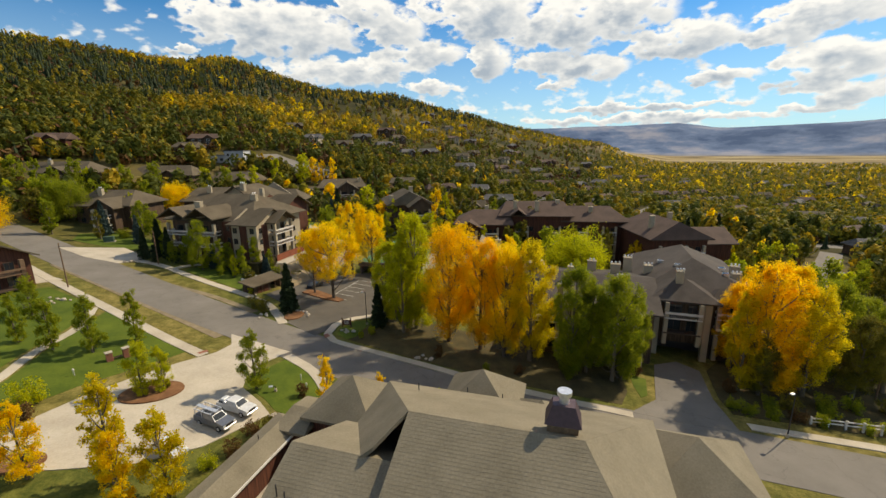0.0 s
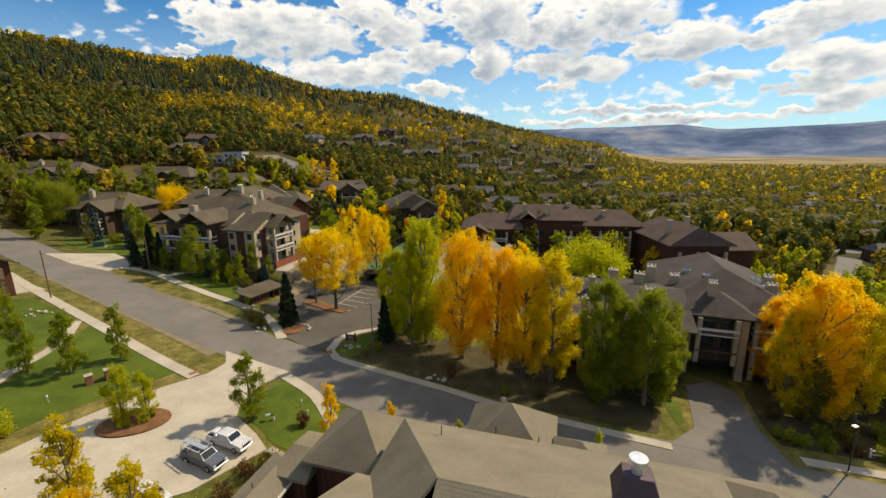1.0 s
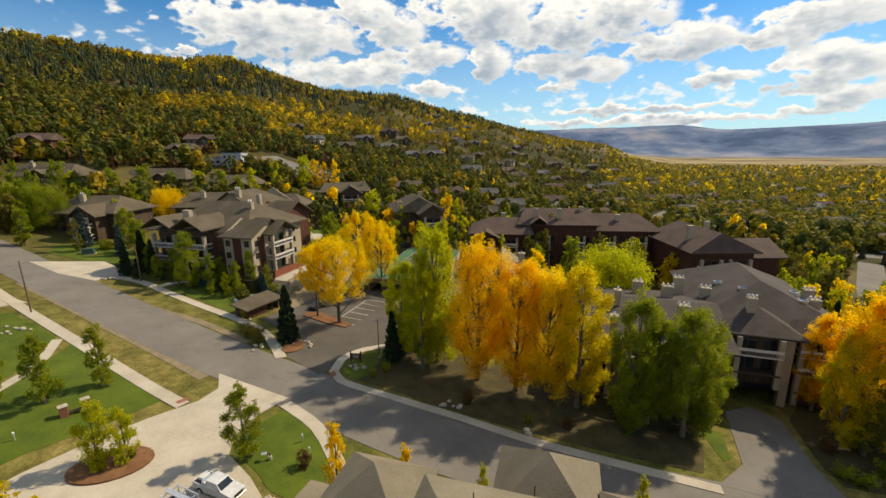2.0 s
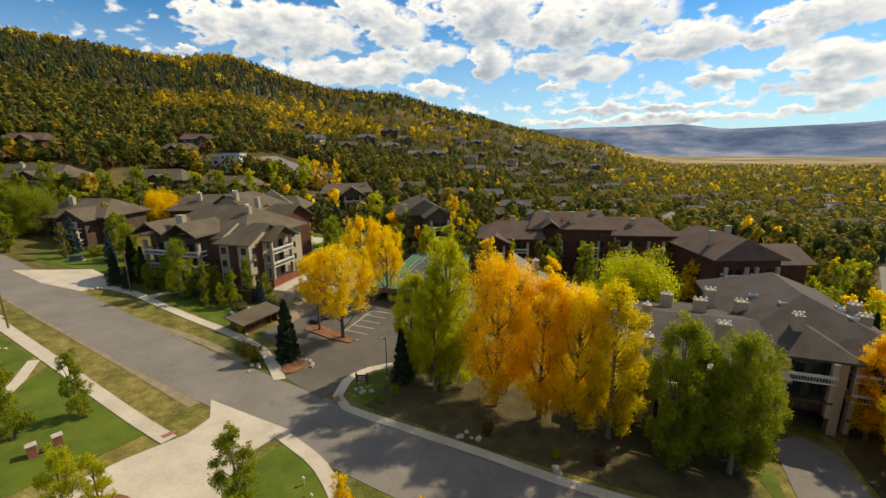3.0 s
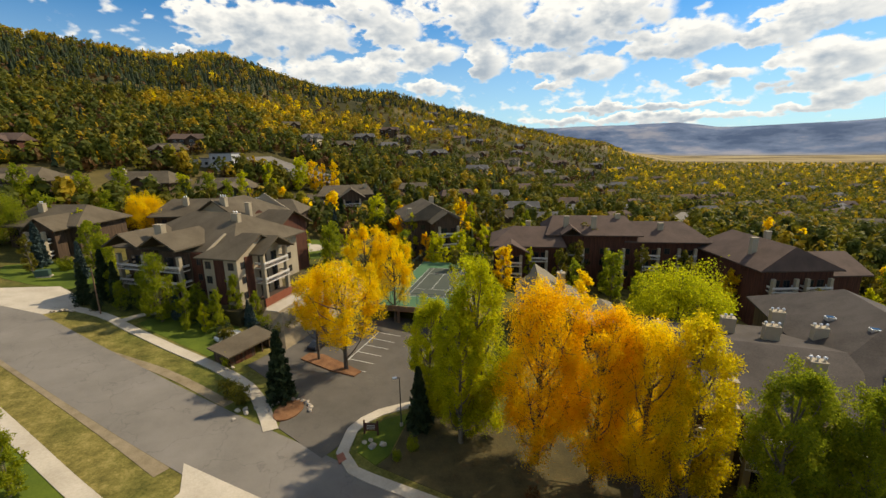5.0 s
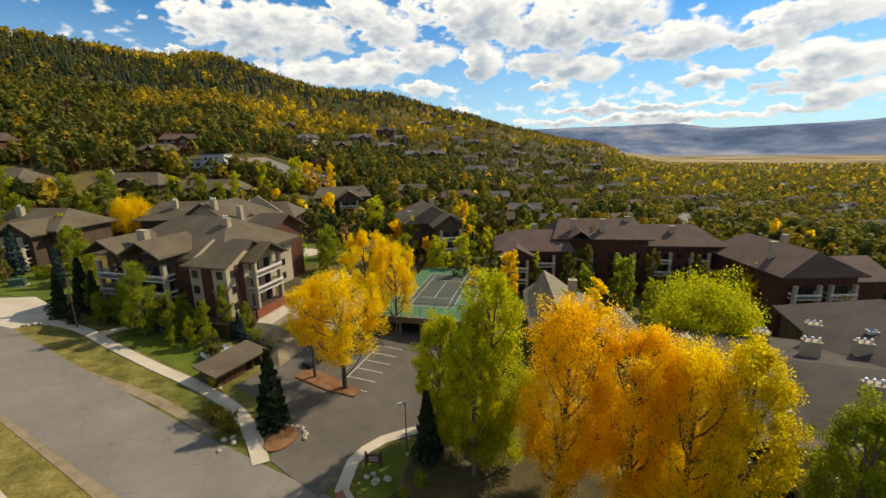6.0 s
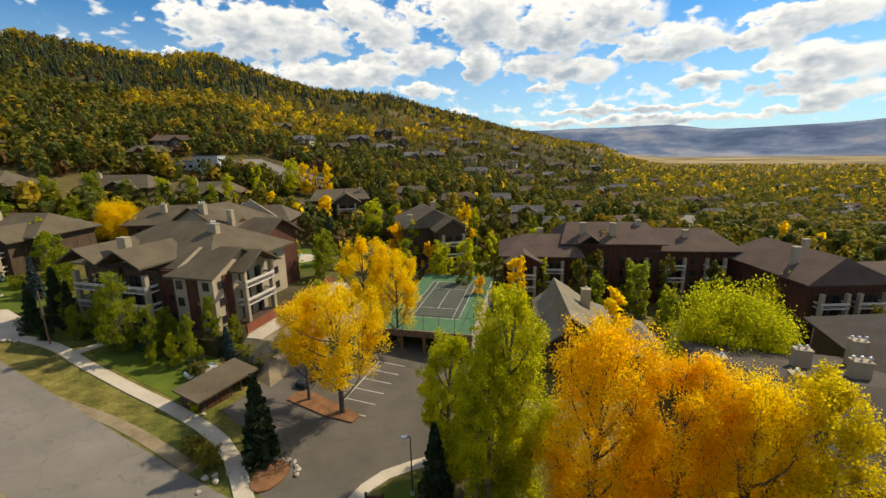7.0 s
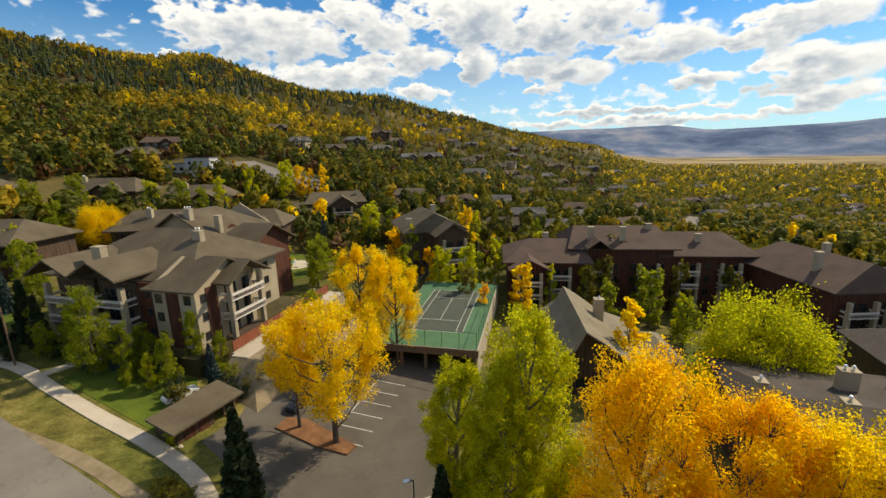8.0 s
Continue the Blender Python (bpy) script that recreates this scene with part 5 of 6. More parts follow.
KIND = {
    "big": [broadleaf(11, 24, 11.8, 0.13, 210, 70000, 0.10, 0.5), broadleaf(12, 24, 11.2, 0.14, 190, 66000, 0.10, 0.55)],
    "tall": [broadleaf(21, 20, 8.4, 0.12, 140, 46000, 0.105, 0.42, "bark_pale"), broadleaf(22, 20, 9.0, 0.14, 140, 46000, 0.105, 0.38, "bark_pale")],
    "park": [broadleaf(31, 19, 13.0, 0.36, 120, 24000, 0.125, 0.45, puff=0.80), broadleaf(32, 19, 11.0, 0.34, 110, 21000, 0.125, 0.5, puff=0.80)],
    "wide": [broadleaf(41, 16, 17, 0.14, 170, 40000, 0.145, 0.36)],
    "young": [broadleaf(51, 9.5, 3.9, 0.08, 84, 8600, 0.10, 0.32, "bark_pale", puff=1.2), broadleaf(52, 9.5, 4.6, 0.10, 84, 9000, 0.10, 0.36, "bark_pale", puff=1.15),
              broadleaf(53, 9.5, 3.2, 0.06, 78, 7600, 0.095, 0.28, "bark_pale", puff=1.25)],
    "mid": [broadleaf(61, 15, 7.0, 0.10, 72, 2300, 0.33, 0.4, "bark_pale", puff=1.1), broadleaf(62, 15, 8.8, 0.12, 72, 2600, 0.34, 0.45, puff=1.1), broadleaf(63, 15, 5.4, 0.08, 66, 1900, 0.30, 0.35, "bark_pale", puff=1.12)],
    "shrub": [broadleaf(71, 2.4, 2.6, 0.12, 24, 1500, 0.09, 0.5, stems=4, puff=1.3), broadleaf(72, 2.2, 3.0, 0.1, 24, 1550, 0.09, 0.5, stems=5, puff=1.3)],
    "fir": [conifer(81, 11, 4.6, 7500), conifer(82, 11, 3.9, 6500)],
}
WORDS = {"wood_gold": "dull gold", "wood_lime": "dull yellow-green", "wood_green": "deep green", "leaf_orange": "orange-gold", "leaf_gold": "golden yellow", "leaf_lime": "yellow-green", "leaf_citron": "greenish-gold", "leaf_green": "green", "leaf_olive": "olive and ochre",
         "leaf_rust": "rust-brown", "needle": "dark green", "needle_blue": "blue-grey"}
SIZES = {"big": ("huge cottonwood", 24), "tall": ("tall slender aspen", 20), "park": ("tall cottonwood", 19), "wide": ("broad tree", 16),
         "young": ("young aspen", 9.5), "mid": ("aspen", 15), "shrub": ("bushy shrub", 2.3), "fir": ("spruce", 11)}
_turn = random.Random(5)


def tree(kind, leaf, x, y, h, variant=None, where="on dry grass", squeeze=1.0, group=""):
    trunk, crown = KIND[kind][_turn.randrange(len(KIND[kind])) if variant is None else variant % len(KIND[kind])]
    words, h0 = SIZES[kind]
    name = {"shrub": "shrub", "fir": "spruce_tree"}.get(kind, "tree")
    o = new(name)
    s = h / h0
    o.matrix_basis = pose(x, y, ground_z(x, y), 0, 0, _turn.uniform(0, 360)) @ Matrix.Diagonal((s * squeeze, s * squeeze, s, 1))
    mpart("trunk", trunk, o)
    c = mpart("crown", crown, o)
    c.material_slots[0].link = "OBJECT"
    c.material_slots[0].material = MAT[leaf]
    return tagged(o, f"{words} with {WORDS[leaf]} foliage {where}", "shrub" if kind == "shrub" else "tree", group)


# the great trees at the street corner
for row in (("big", "leaf_orange", 21.0, 75.0, 24.2, 0, 0.98), ("big", "leaf_orange", 26.2, 70.8, 22.6, 1, 0.95), ("big", "leaf_gold", 29.8, 67.4, 22.0, 0, 0.9),
            ("tall", "leaf_citron", 34.0, 65.2, 22.8, 0, 1.0)):
    tree(*row[:5], variant=row[5], squeeze=row[6], where="at the street corner")
for row in (("tall", "leaf_lime", 9.8, 86.0, 18.2, 0, 1.0), ("tall", "leaf_lime", 15.7, 82.0, 25.0, 1, 0.88), ("tall", "leaf_lime", 12.6, 80.0, 19.0, 0, 0.95), ("tall", "leaf_green", 16.5, 90.0, 15.0, 0, 1.0)):
    tree(*row[:5], variant=row[5], squeeze=row[6], where="beside the car park entrance")
tree("fir", "needle", 7.8, 83.6, 9.5, 0, "beside the car park entrance")
tree("park", "leaf_gold", -1.6, 100.8, 19.6, 0, "on a mulch island", 1.1)
tree("park", "leaf_gold", -6.2, 104.6, 16.8, 1, "on a mulch island", 0.85)
tree("park", "leaf_gold", 3.6, 121.2, 21.5, 1, "beside the tennis court", 0.85)
tree("park", "leaf_gold", 9.4, 119.8, 19.6, 0, "beside the tennis court", 0.8)
tree("wide", "leaf_lime", 60.5, 96.0, 20.2, 0, "on a lawn", 0.95)
tree("mid", "leaf_gold", 47.2, 108.0, 15.4, 2, "beside the clubhouse", 1.2)
for x, y, h, leaf, v in ((39.2, 59.8, 20.2, "leaf_green", 0), (45.4, 56.4, 19.6, "leaf_green", 1), (50.0, 57.6, 15.5, "leaf_green", 0), (42.4, 59.8, 17.0, "leaf_green", 1)):
    tree("tall", leaf, x, y, h, v, "before the apartments", 1.0)
for x, y, h, leaf, v, q in ((70.0, 50.0, 23.0, "leaf_orange", 1, 1.0), (66.0, 50.5, 17.5, "leaf_citron", 0, 0.8), (75.5, 47.0, 20.0, "leaf_citron", 0, 1.0), (87.5, 51.5, 19.0, "leaf_green", 1, 1.1), (72.5, 58.5, 17.0, "leaf_orange", 1, 0.8), (86.0, 59.0, 20.0, "leaf_gold", 0, 1.0), (84.0, 45.0, 15.0, "leaf_olive", 1, 1.0), (92.0, 45.5, 16.0, "leaf_green", 0, 1.1), (98.0, 53.0, 15.0, "leaf_green", 1, 1.1), (68.0, 48.5, 11.0, "leaf_olive", 0, 1.1)):
    tree("tall", leaf, x, y, h, v, "before the apartments", q * 1.15)
tree("fir", "needle", -11.0, 93.2, 11.2, 0, "at the car park entrance")
# young trees on lawns and round the forecourt
for x, y, h, leaf, v in ((-34.6, 78.2, 9.8, "leaf_green", 2), (-45.2, 75.2, 9.0, "leaf_green", 0), (-39.2, 74.0, 10.0, "leaf_green", 0), (-12.4, 61.2, 9.8, "leaf_green", 0),
                         (-27.4, 61.4, 8.0, "leaf_lime", 1), (-24.6, 61.4, 7.2, "leaf_lime", 0), (-22.9, 43.4, 12.8, "leaf_citron", 2), (-17.2, 41.0, 10.4, "leaf_citron", 0), (-20.6, 39.6, 9.4, "leaf_gold", 2),
                         (-31.4, 45.2, 9.2, "leaf_gold", 0), (-51.5, 78.0, 9.0, "leaf_green", 2), (-55, 88, 8.5, "leaf_green", 1)):
    tree("young", leaf, x, y, h, v, "beside the forecourt")
for x, y, h, leaf in ((-1.8, 53.9, 9.0, "leaf_gold"), (5.3, 51.5, 7.2, "leaf_gold"), (13.4, 50.0, 5.0, "leaf_lime"), (29.5, 45.0, 5.5, "leaf_lime")):
    tree("young", leaf, x, y, h, 2, "beside the lodge wall", 0.85)
# before the terrace apartments
for kind, leaf, x, y, h in (("young", "leaf_green", -36.0, 121.6, 14.0), ("young", "leaf_green", -31.0, 119.2, 9.6), ("young", "leaf_green", -22.6, 122.0, 10.4), ("young", "leaf_lime", -27.0, 116.0, 6.0),
                            ("young", "leaf_green", -41.5, 127.5, 8.0), ("young", "leaf_green", -29.4, 122.0, 8.0), ("fir", "needle_blue", -33.6, 122.8, 7.0), ("fir", "needle", -25.6, 120.2, 6.6),
                            ("fir", "needle_blue", -20.0, 119.6, 5.5), ("fir", "needle", -46.6, 129.8, 9.5), ("fir", "needle", -50.0, 133.0, 11.0), ("fir", "needle_blue", -60.5, 146.0, 9.0),
                            ("shrub", "leaf_olive", -22.6, 112.4, 3.0), ("shrub", "leaf_lime", -20.6, 103.8, 2.2), ("shrub", "leaf_olive", -16.4, 92.5, 3.2), ("shrub", "leaf_olive", -18.4, 94.6, 2.8),
                            ("shrub", "needle", -23.6, 115.0, 2.6), ("shrub", "needle", -18.4, 116.0, 2.4), ("shrub", "leaf_green", -26.0, 124.0, 2.4), ("shrub", "needle", -49.0, 126.5, 2.8),
                            ("shrub", "needle", -53.0, 129.5, 3.2), ("shrub", "needle", -44.0, 127.0, 3.0), ("shrub", "needle", -38.0, 127.5, 2.6), ("shrub", "leaf_green", -67.0, 152.0, 3.4)):
    tree(kind, leaf, x, y, h, where="before the terrace apartments")
for x, y, h in ((-39.5, 59.5, 3.6), (-37.6, 55.5, 2.6), (-26.8, 60.0, 1.4), (-24.4, 62.0, 1.3), (-33.0, 47.4, 1.4), (-9.2, 51.4, 1.8), (-11.0, 50.0, 2.2), (-12.6, 47.0, 2.0), (-14.6, 44.6, 2.0), (-5.6, 58.5, 2.0)):
    tree("shrub", _turn.choice(["leaf_olive", "leaf_lime", "leaf_rust"]), x, y, h, where="beside the forecourt")
for x, y, h in ((6.0, 79.5, 2.0), (17.5, 68.5, 2.2), (3.8, 78.0, 1.5), (24.5, 62.5, 1.6), (59.8, 45.6, 2.2), (63.5, 50.0, 2.6), (66.0, 45.0, 2.2), (72.0, 40.4, 2.4), (79.0, 42.0, 2.8), (84.0, 40.0, 3.0), (51.5, 57.6, 2.0), (61.0, 43.9, 2.2), (64.0, 42.6, 2.0), (66.8, 41.2, 2.3), (69.6, 39.6, 2.0), (74.8, 37.4, 2.2), (77.4, 36.0, 2.4), (80.5, 34.8, 2.2), (69.0, 44.0, 2.8), (75.0, 43.2, 2.8), (38.0, 58.4, 1.8), (30.0, 60.8, 1.8)):
    tree("shrub", _turn.choice(["leaf_olive", "leaf_green", "leaf_rust"]), x, y, h, where="under the trees")
# groups farther off
for kind, leaf, x, y, h in (("wide", "leaf_green", -91, 171, 15.0), ("mid", "leaf_green", -96, 168, 15.5), ("mid", "leaf_green", -81, 176, 13.5), ("mid", "leaf_lime", -70.5, 169.5, 12.0),
                            ("mid", "leaf_green", -64, 160, 11.0), ("wide", "leaf_gold", -64, 192, 13.0), ("wide", "leaf_gold", -104, 152, 15.0), ("mid", "leaf_gold", -110, 140, 15.0),
                            ("mid", "leaf_lime", -19.5, 262, 18.0), ("mid", "leaf_gold", -13, 266, 16), ("mid", "leaf_gold", -8, 268, 15), ("mid", "leaf_gold", -3, 269, 17), ("mid", "leaf_lime", -31, 242, 17.5),
                            ("mid", "leaf_lime", 13.4, 205, 16), ("mid", "leaf_orange", 23, 206, 13), ("mid", "leaf_lime", 22, 168, 16), ("mid", "leaf_orange", 17, 172, 14), ("mid", "leaf_gold", 44, 185, 20),
                            ("mid", "leaf_lime", 50, 192, 17), ("mid", "leaf_olive", 66, 200, 19), ("mid", "leaf_olive", 58, 196, 18), ("mid", "leaf_olive", 79, 146, 15), ("mid", "leaf_olive", 88, 142, 14.5),
                            ("mid", "leaf_olive", 99, 136, 14), ("mid", "leaf_olive", 128, 131, 15), ("mid", "leaf_lime", 136, 128, 11), ("mid", "leaf_gold", 146, 122, 11), ("mid", "leaf_olive", 110, 112, 13),
                            ("mid", "leaf_gold", 104, 96, 10), ("mid", "leaf_lime", 112, 92, 12), ("mid", "leaf_gold", 122, 88, 12), ("mid", "leaf_olive", 130, 96, 13), ("fir", "needle", 150, 152, 13), ("fir", "needle", 156, 158, 14),
                            ("fir", "needle", 161, 150, 12), ("fir", "needle", 128, 160, 12), ("fir", "needle", 180, 165, 13), ("fir", "needle", 186, 170, 14), ("mid", "leaf_lime", -12, 163, 12), ("mid", "leaf_green", -4, 176, 11),
                            ("mid", "leaf_olive", 30, 142, 11), ("mid", "leaf_orange", 31, 134, 10), ("mid", "leaf_gold", 42, 138, 13), ("mid", "leaf_green", 100, 66, 13), ("mid", "leaf_green", 108, 60, 11), ("mid", "leaf_olive", 94, 60, 14)):
    tree(kind, leaf, x, y, h, where="between the apartments")

for leaf, x, y, h in (("leaf_green", -112, 196, 14), ("leaf_green", -104, 205, 13), ("leaf_lime", -96, 198, 12), ("leaf_green", -87, 206, 13), ("leaf_green", -79, 214, 14), ("leaf_green", -70, 218, 12), ("leaf_lime", -60, 220, 13),
                      ("leaf_green", -52, 226, 13), ("leaf_green", -122, 200, 13), ("leaf_olive", -118, 188, 12), ("leaf_green", -92, 190, 10), ("leaf_green", -76, 196, 11), ("leaf_green", -70, 182, 11), ("leaf_green", -102, 186, 14),
                      ("leaf_green", -45, 222, 12), ("leaf_lime", -40, 230, 14), ("leaf_green", -86, 152, 11), ("leaf_green", -62, 154, 12), ("leaf_green", -57, 150, 10),
                      ("leaf_olive", 72.8, 144.6, 18.5), ("leaf_green", 80.6, 143.2, 17.0), ("leaf_olive", 92.4, 141.6, 18.0), ("leaf_lime", 59.8, 139.9, 12), ("leaf_olive", 87, 141, 15), ("leaf_olive", 58, 136, 13), ("leaf_olive", 65, 140, 14), ("leaf_green", 72, 134, 13), ("leaf_olive", 94, 130, 14), ("leaf_olive", 82, 132, 15), ("leaf_lime", 51, 141, 12), ("leaf_gold", 96, 116, 12), ("leaf_olive", 90, 124, 13), ("leaf_lime", 33, 152, 14),
                      ("leaf_lime", 27, 154, 13), ("leaf_orange", 24, 158, 12), ("leaf_lime", 43, 158, 15), ("leaf_olive", 116, 122, 14), ("leaf_green", 120, 112, 13), ("leaf_olive", 128, 106, 14), ("leaf_lime", 118, 100, 12), ("leaf_green", 140, 108, 13),
                      ("leaf_lime", 150, 112, 13), ("leaf_gold", 108, 86, 12), ("leaf_lime", 98, 84, 13), ("leaf_green", 112, 76, 13), ("leaf_lime", 132, 78, 12), ("leaf_green", 142, 88, 13), ("leaf_olive", 146, 140, 13)):
    tree("mid", leaf, x, y, h, where="around the apartments")
for kind, leaf, x, y, h in (("young", "leaf_green", -44.5, 126.5, 6.5), ("young", "leaf_green", -39.0, 123.6, 5.5), ("fir", "needle", -53.5, 131.8, 8.5), ("young", "leaf_green", -48.2, 131.5, 7.5), ("shrub", "leaf_green", -33.0, 124.8, 2.8),
                            ("shrub", "leaf_green", -36.5, 125.6, 2.6), ("shrub", "leaf_olive", -20.8, 121.4, 2.6), ("shrub", "leaf_green", -18.2, 118.6, 2.8), ("shrub", "needle", -16.2, 114.6, 2.4), ("shrub", "needle", -27.6, 119.0, 2.6),
                            ("young", "leaf_green", -18.8, 121.0, 7.0), ("young", "leaf_green", -25.0, 117.4, 8.5), ("shrub", "leaf_green", -30.6, 117.6, 2.2), ("shrub", "leaf_green", -16.0, 117.2, 3.2), ("shrub", "leaf_olive", -13.4, 114.6, 3.0), ("fir", "needle_blue", -18.6, 115.8, 6.0), ("shrub", "leaf_olive", -11.6, 116.6, 2.8), ("shrub", "needle", -14.4, 112.4, 2.4), ("shrub", "leaf_olive", -13.2, 117.6, 2.4), ("shrub", "leaf_olive", -11.4, 121.0, 2.6)):
    tree(kind, leaf, x, y, h, where="before the terrace apartments")

# ---- woods and gardens up the slope and down the valley ----
BUSY = [(-35, 152, 28), (-24, 168, 14), (-78, 176, 16), (-46, 194, 20), (-28, 204, 17), (-115, 220, 20), (-80, 236, 20), (-52, 240, 16), (0, 250, 24), (28, 178, 18), (14, 190, 12), (64, 148, 18), (84, 142, 18),
        (102, 122, 20), (42, 118, 16), (62, 82, 34), (22, 134, 22), (-62, 280, 16), (-75, 110, 14), (166, 140, 16), (178, 200, 9), (180, 225, 9), (-25, 300, 26), (-16, 184, 14), (190, 170, 9), (218, 158, 8)]
ROAD_LINE = smooth_line(ROAD, 6) + smooth_line([(70, -30), (95, 30), (118, 62), (150, 95), (220, 140)], 6) + smooth_line([(260, 300), (215, 262), (180, 225), (176, 190), (190, 168), (240, 150), (300, 110)], 6)


def free(x, y, gap=3.0):
    return all((x - a) ** 2 + (y - b) ** 2 > (r + gap) ** 2 for a, b, r in BUSY) and all((p.x - x) ** 2 + (p.y - y) ** 2 > 64 for p in ROAD_LINE)


rng = np.random.default_rng(17)
placed = []
HOUSES = []


def small_house(x, y, rot, w, d, roof, wall):
    o = building("house", x, y, ground_z(x, y), rot, {"roof_grey": "small grey-roofed house among autumn trees", "roof_brown": "brown-roofed house among autumn trees", "roof_red": "dark red-brown house among autumn trees"}[roof], "house")
    block(o, 0, w, 0, d, -3, 4.6, 7.6, "x", 2.5, 0.6, 0.9, wall, roof)
    block(o, w * 0.5, w * 0.85, -3.0, 3.0, -3, 4.2, 6.6, "y", 0, 0, 0.7, wall, roof, gabled=True)
    windows_row(o, (0, w, 0, d), "front", (w * 0.15, w * 0.36), (0.9, 3.0), 1.3, 1.1, "rail_white")
    windows_row(o, (w * 0.5, w * 0.85, -3.0, 3.0), "front", (w * 0.17,), (0.9, 2.9), 1.6, 1.1, "rail_white")
    o["group"] = "houses of the town"
    HOUSES.append((x, y))


tries = 0
while len(HOUSES) < 86 and tries < 3000:
    tries += 1
    az, r = rng.uniform(-30, 60), 230 + 560 * rng.uniform() ** 1.15
    x, y = r * math.sin(radians(az)), r * math.cos(radians(az))
    if r > table(RIDGE, az, 1) * (0.55 if az < 10 else 0.8) or not free(x, y, 12) or any((x - a) ** 2 + (y - b) ** 2 < 22 ** 2 for a, b in HOUSES):
        continue
    small_house(x, y, rng.uniform(-40, 25), rng.uniform(12, 19), rng.uniform(8, 11), ("roof_grey", "roof_brown", "roof_red")[int(rng.integers(3))],
                ("siding_brown", "stucco", "siding_brown", "siding_red")[int(rng.integers(4))])

count = 0
GROVE = []                                                   # garden trees too far off to count
while count < 410:
    az, r = rng.uniform(-36 if count < 290 else 20, 62), 135 + 190 * rng.uniform() ** 0.9
    x, y = r * math.sin(radians(az)), r * math.cos(radians(az))
    if y < 120 and x < 70 or not free(x, y, 2.5) or any((x - a) ** 2 + (y - b) ** 2 < 25 for a, b in placed) or any((x - a - 5) ** 2 + (y - b - 4) ** 2 < 130 for a, b in HOUSES):
        continue
    placed.append((x, y))
    count += 1
    k = rng.uniform()
    if r > 212:
        GROVE.append((x, y, rng.uniform(8, 14), ("wood_green", "wood_lime", "leaf_olive", "wood_gold", "leaf_gold")[int(rng.choice(5, p=[0.42, 0.24, 0.22, 0.10, 0.02]))]))
    elif k < 0.13:
        tree("fir", "needle" if k < 0.1 else "needle_blue", x, y, rng.uniform(7, 14), where="between houses")
    else:
        leafs = ["leaf_green", "leaf_lime", "leaf_olive", "leaf_gold", "leaf_orange"]
        wts = [0.46, 0.14, 0.34, 0.05, 0.01] if az < 5 else [0.34, 0.22, 0.30, 0.10, 0.04]
        tree("mid", leafs[int(rng.choice(5, p=wts))], x, y, rng.uniform(8, 14.5), where="between houses")


